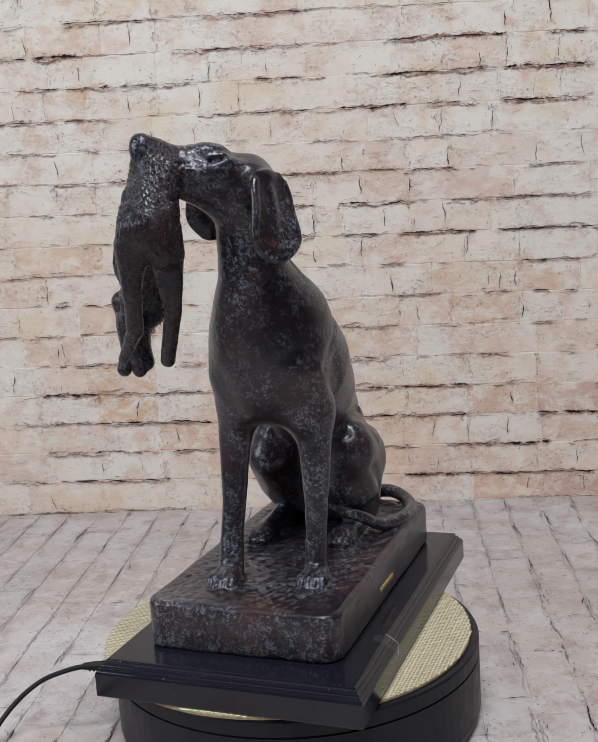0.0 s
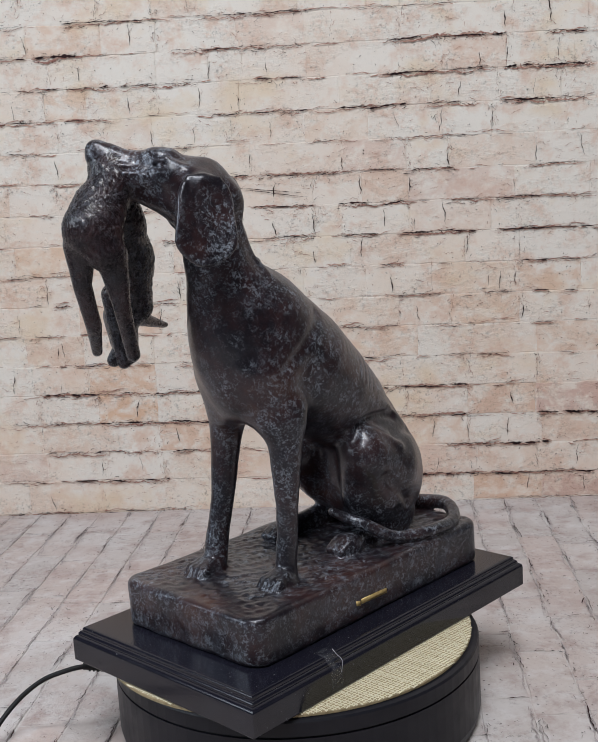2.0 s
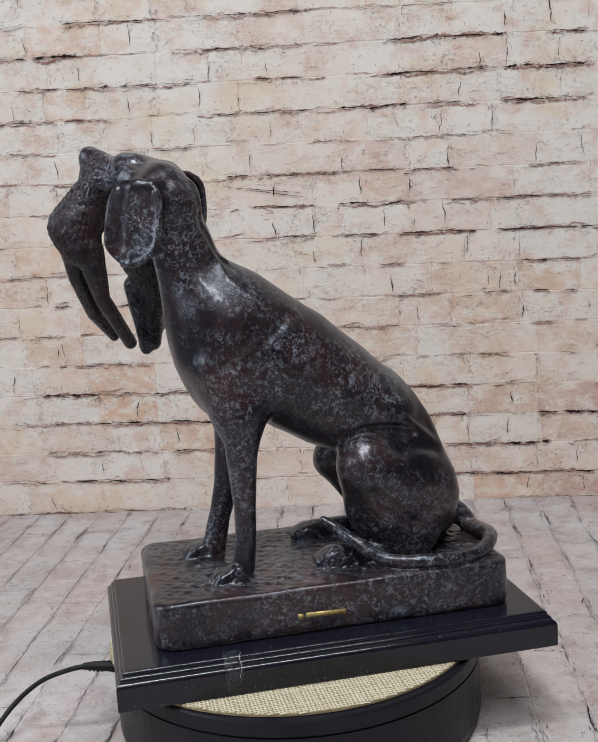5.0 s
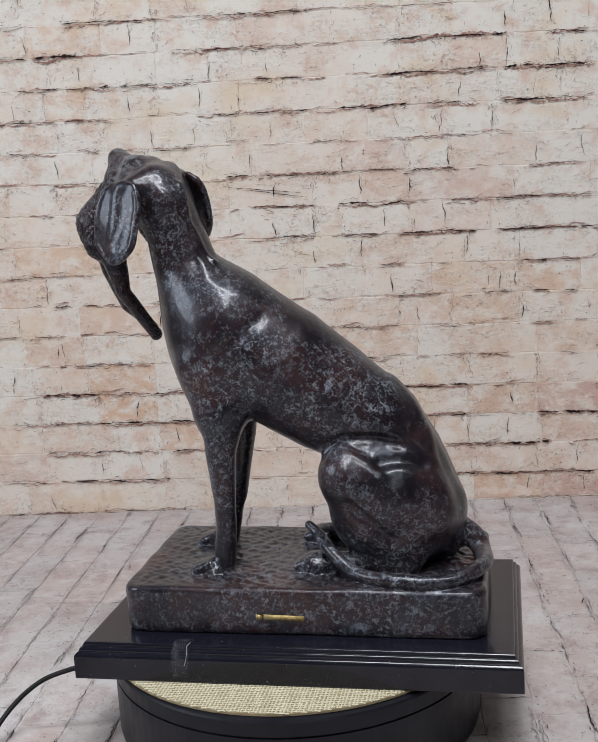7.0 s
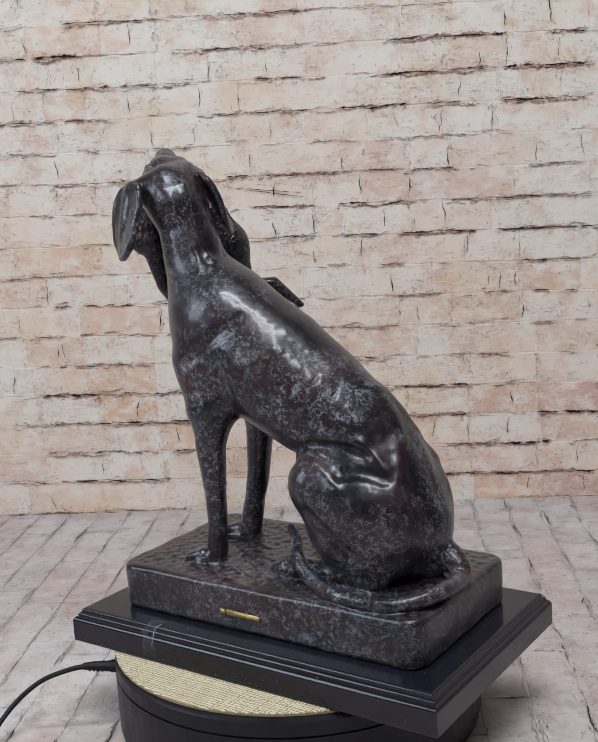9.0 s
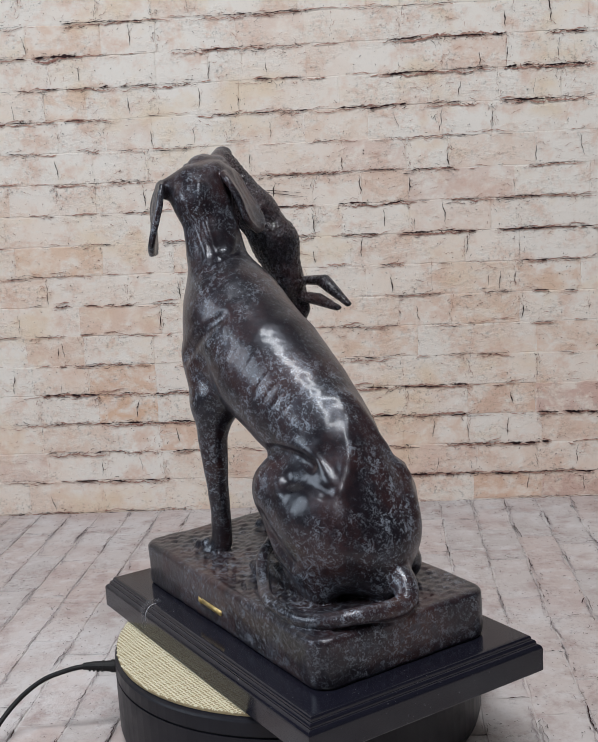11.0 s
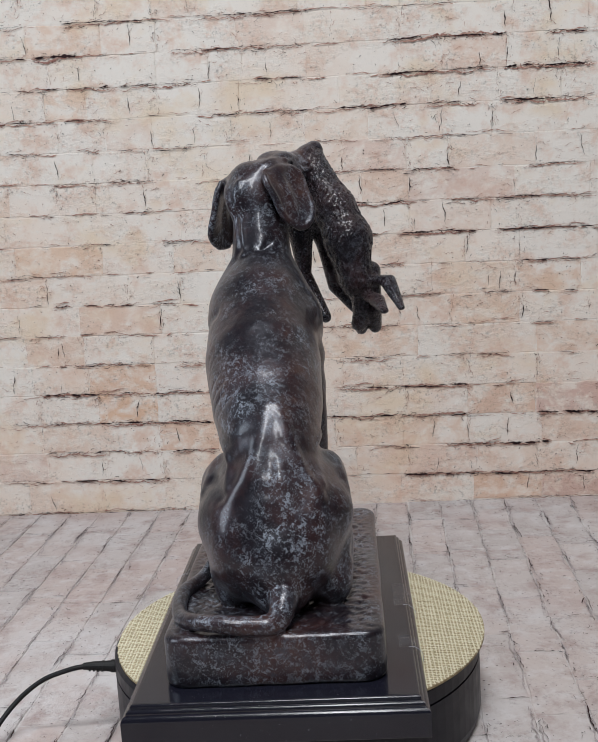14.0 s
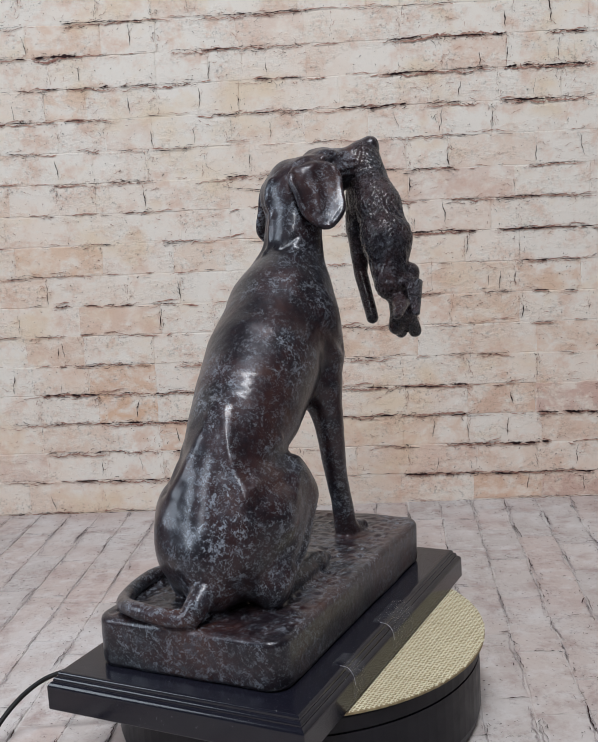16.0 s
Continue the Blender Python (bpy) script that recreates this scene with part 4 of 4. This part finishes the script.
def wall_bricks():
    rnd = random.Random(5)
    kinds = brick_meshes("brick", BRICK, 3, 0.0006)
    for k in range(22):
        row, _, _, tones = PLAN[k if k < 18 else k - 11]
        for a, b in zip(row, row[1:]):
            u0, u1 = along(a, k) + 0.0003, along(b, k) - 0.0003
            u = (u0 + u1) / 2
            z0, z1 = rise(u, k) + 0.0004, rise(u, k + 1) - 0.0004
            ob = new("brick", rnd.choice(kinds))
            ob.parent = wall_north
            ochre, pink = 0.0, 0.0
            for x0, x1, o, p in tones if k < 18 else ():
                if x0 - 12 < (a + b) / 2 < x1 + 12:
                    ochre, pink = o, p
            ob.color = (ochre, pink, 0.0, 1.0)
            ob.matrix_basis = pose(u, rnd.uniform(-0.0004, 0.0006), (z0 + z1) / 2 + rnd.uniform(-0.0006, 0.0006), 0, 0.9 if k else 0.3, 0) @ Matrix.Diagonal((u1 - u0, 1, z1 - z0, 1))


class Ribbons:
    """Ragged thin slivers on a plane, gathered into one mesh."""

    def __init__(self, seed):
        self.v, self.f, self.rnd = [], [], random.Random(seed)

    def sliver(self, a, b, width, wander, lift, step=0.004):
        a, b = np.array(a), np.array(b)
        n = max(3, int(np.linalg.norm(b - a) / step))
        d = (b - a) / np.linalg.norm(b - a)
        q = np.array((-d[1], d[0]))
        off, start = 0.0, len(self.v)
        for i in range(n + 1):
            t = i / n
            off = 0.8 * off + self.rnd.uniform(-1, 1) * wander
            w = width * (0.25 + 0.75 * min(1, 4 * t, 4 * (1 - t))) * self.rnd.uniform(0.25, 1.25) / 2
            p = a + (b - a) * t + q * off
            for s in (-1, 1):
                e = p + s * w * q
                self.v.append((e[0], lift, e[1]))
            if i:
                k = start + 2 * i
                self.f.append((k - 2, k, k + 1, k - 1))

    def done(self, name, mat, parent, label):
        me = bpy.data.meshes.new(name)
        me.from_pydata(self.v, [], self.f)
        me.materials.append(mat)
        ob = new(name, me)
        ob.parent = parent
        return tagged(ob, label, kind="stuff")


def wall_marks():
    # Shadow under the printed bricks is laid on as dark slivers, with the cracks.
    dark, rust = Ribbons(1), Ribbons(2)
    rnd = dark.rnd
    for k in PLAN:
        for x0, x1, w in PLAN[k][1]:
            u0, u1 = along(x0, k), along(x1, k)
            a, b = (u0, rise(u0, k) + 0.0005), (u1, rise(u1, k) + 0.0005)
            u = u0
            while u < u1 - 0.004:                              # broken dark lengths
                e = min(u1, u + rnd.uniform(0.012, 0.055))
                z = rise(u, k) + 0.0005 + rnd.gauss(0, 0.0011)
                dark.sliver((u, z), (e, rise(e, k) + 0.0005 + rnd.gauss(0, 0.0011)), w * rnd.choice((0.45, 0.7, 1.05, 1.45)) * 1e-4, 0.0007, -0.0026, 0.0025)
                u = e + rnd.choice((-0.003, 0.002, 0.008, 0.016))
            rust.sliver((a[0] - rnd.uniform(0, 0.01), a[1] + rnd.gauss(-0.001, 0.0016)), (b[0] + rnd.uniform(0, 0.01), b[1] + rnd.gauss(-0.001, 0.0016)), w * 1.2e-4, 0.0017, -0.0023, 0.0025)
            for _ in range(int((x1 - x0) * w / 65)):             # crumbled edges
                u = rnd.uniform(u0, u1)
                z = rise(u, k) + rnd.gauss(-0.001, 0.0032)
                (rust if rnd.random() < 0.58 else dark).sliver((u, z), (u + rnd.uniform(-0.012, 0.012), z + rnd.uniform(-0.004, 0.004)), rnd.uniform(0.0003, 0.0011), 0.0012, -0.0025, 0.0015)
            for _ in range(int((x1 - x0) / 60)):
                u = rnd.uniform(u0, u1)
                z = rise(u, k) + rnd.uniform(-0.004, 0.004)
                dark.sliver((u, z), (u + rnd.uniform(0.006, 0.02), z + rnd.uniform(-0.003, 0.003)), 0.0007, 0.0004, -0.0026)
    for k in PLAN:
        for x in PLAN[k][2]:
            u, lean = along(x, k), rnd.uniform(-0.005, 0.005)
            z = rise(u, k) + rnd.uniform(0.003, 0.016)
            dark.sliver((u, z), (u + lean, z + rnd.uniform(0.016, 0.034)), rnd.uniform(0.0007, 0.0017), 0.0013, -0.0026, 0.003)
    for k in range(18):
        for x in range(-60, 1330, 46):                        # flaws at bed and head joints
            u = along(x + rnd.uniform(-25, 25), k)
            z = rise(u, k) + rnd.gauss(0, 0.0028)
            if rnd.random() < 0.45:
                dark.sliver((u, z), (u + rnd.uniform(0.004, 0.026), z + rnd.uniform(-0.002, 0.002)), rnd.uniform(0.0003, 0.0008), 0.0005, -0.0025)
            if rnd.random() < 0.5:
                rust.sliver((u, z), (u + rnd.uniform(0.01, 0.05), z + rnd.uniform(-0.004, 0.004)), rnd.uniform(0.0006, 0.002), 0.0014, -0.0022)
        for x in PLAN[k][0]:
            if -60 < x < 1330:
                for _ in range(rnd.choice((1, 4, 9, 17))):
                    u = along(x, k) + rnd.gauss(0, 0.0045)
                    z = rise(u, k) + rnd.uniform(0.004, 0.044)
                    (rust if rnd.random() < 0.7 else dark).sliver((u, z), (u + rnd.uniform(-0.004, 0.004), z + rnd.uniform(0.002, 0.009)), rnd.uniform(0.0003, 0.0008), 0.0010, -0.0024, 0.0012)
        for _ in range(48):                                   # curls and hairlines in the wash
            u = along(rnd.uniform(-60, 1330), k)
            z = rise(u, k) + rnd.uniform(0.004, 0.042)
            rust.sliver((u, z), (u + rnd.uniform(-0.02, 0.02), z + rnd.uniform(-0.006, 0.006)), rnd.uniform(0.0003, 0.0008), 0.0016, -0.0022, 0.0016)
        for _ in range(95):                                   # pits and specks
            u = along(rnd.uniform(-60, 1330), k)
            z = rise(u, k) + rnd.uniform(0.002, 0.046)
            s = rnd.choice((0.0006, 0.0008, 0.0012, 0.0028))
            dark.sliver((u, z), (u + s * rnd.uniform(-1, 1), z + s * rnd.uniform(0.3, 1)), rnd.uniform(0.0005, 0.0014), 0.0002, -0.0026, 0.0008)
    for x0, y0, x1, y1 in ((525, 10.72, 690, 10.38), (560, 10.60, 690, 10.26), (375, 12.00, 450, 12.03)):   # long hairlines
        dark.sliver((along(x0, 10), COURSE * y0), (along(x1, 10), COURSE * y1), 0.0011, 0.0003, -0.0027)
    rust.done("stain", RUST, wall_north, "rusty brown crumbled joint edges")
    dark.done("crack", CRACK_SHADE, wall_north, "dark cracks and joint shadows of the printed bricks")


def floor_bricks():
    """Courses run out from the wall at right angles to it."""
    rnd = random.Random(9)
    kinds = brick_meshes("paver", PAVER, 8, 0.0010)
    dark, rust = Ribbons(11), Ribbons(12)
    wide = 0.0501
    for i in range(-18, 19):
        u = i * wide
        v = -rnd.uniform(0.04, 0.12)
        start = 0.0
        while start > -1.1:
            ob = new("paver", rnd.choice(kinds))
            ob.parent = floor
            ob.matrix_basis = WALL @ pose(u, (start + v) / 2, -0.0022 + rnd.uniform(-0.0003, 0.0002), -90, 0, 0) @ pose(0, 0, 0, 0, 90, 0) @ Matrix.Diagonal((start - v - 0.0012, 1, wide - 0.0016, 1))
            if start > -0.95 and abs(u) < 0.6:
                for _ in range(2):
                    a = u - wide / 2 + rnd.gauss(0, 0.0016)
                    b = rnd.uniform(v, start)
                    dark.sliver((a, b), (a + rnd.uniform(-0.004, 0.004), b - rnd.uniform(0.015, 0.06)), rnd.choice((0.0003, 0.0005, 0.0007, 0.0014)), 0.0011, 0.0, 0.003)
                    rust.sliver((a, b), (a + rnd.uniform(-0.005, 0.005), b - rnd.uniform(0.02, 0.09)), rnd.uniform(0.0008, 0.0026), 0.0014, 0.0, 0.003)
                for _ in range(26):
                    a, b = u - wide / 2 + rnd.gauss(0, 0.0045), rnd.uniform(v, start)
                    (rust if rnd.random() < 0.6 else dark).sliver((a, b), (a + rnd.uniform(-0.004, 0.004), b - rnd.uniform(0.002, 0.010)), rnd.uniform(0.0003, 0.0010), 0.0010, 0.0, 0.0015)
                for _ in range(4):
                    a, b = u + rnd.uniform(-0.5, 0.5) * wide, v + rnd.gauss(0, 0.003)
                    (rust if rnd.random() < 0.7 else dark).sliver((a, b), (a + rnd.uniform(0.004, 0.02), b + rnd.uniform(-0.003, 0.003)), rnd.uniform(0.0004, 0.0014), 0.0008, 0.0)
                for _ in range(22):
                    a, b = u + rnd.uniform(-0.5, 0.5) * wide, rnd.uniform(v, start)
                    s = rnd.uniform(0.001, 0.004)
                    dark.sliver((a, b), (a + s * rnd.uniform(-1, 1), b + s * rnd.uniform(0.3, 1)), rnd.uniform(0.0005, 0.0013), 0.0002, 0.0, 0.001)
            start, v = v, v - rnd.uniform(0.10, 0.16)
    for rb, name, mat, z, label in ((rust, "stain", GREY_STAIN, 0.00035, "greyish worn joint edges"), (dark, "crack", CRACK_SHADE, 0.0006, "dark broken joints")):
        rb.v = [(a, b, z) for a, _, b in rb.v]
        ob = rb.done(name, mat, floor, label)
        ob.matrix_basis = WALL


wall_bricks()
wall_marks()
floor_bricks()


# ------------------------------------------------------------------ what turns
TURN = [248.1, 236.57, 225.03, 213.48, 201.93, 190.36, 178.79, 167.2, 155.61, 144.01, 132.4, 120.78, 109.15, 97.52, 85.87, 74.22, 62.55]


def motions():
    for ob, x, z in ((plinth_ob, 0.0, TOP), (statue, 0.0, TOP), (disc, -0.002, 0.0)):
        walk(ob, [(t, pose(x, 0, z, 0, 0, a)) for t, a in enumerate(TURN)])


motions()
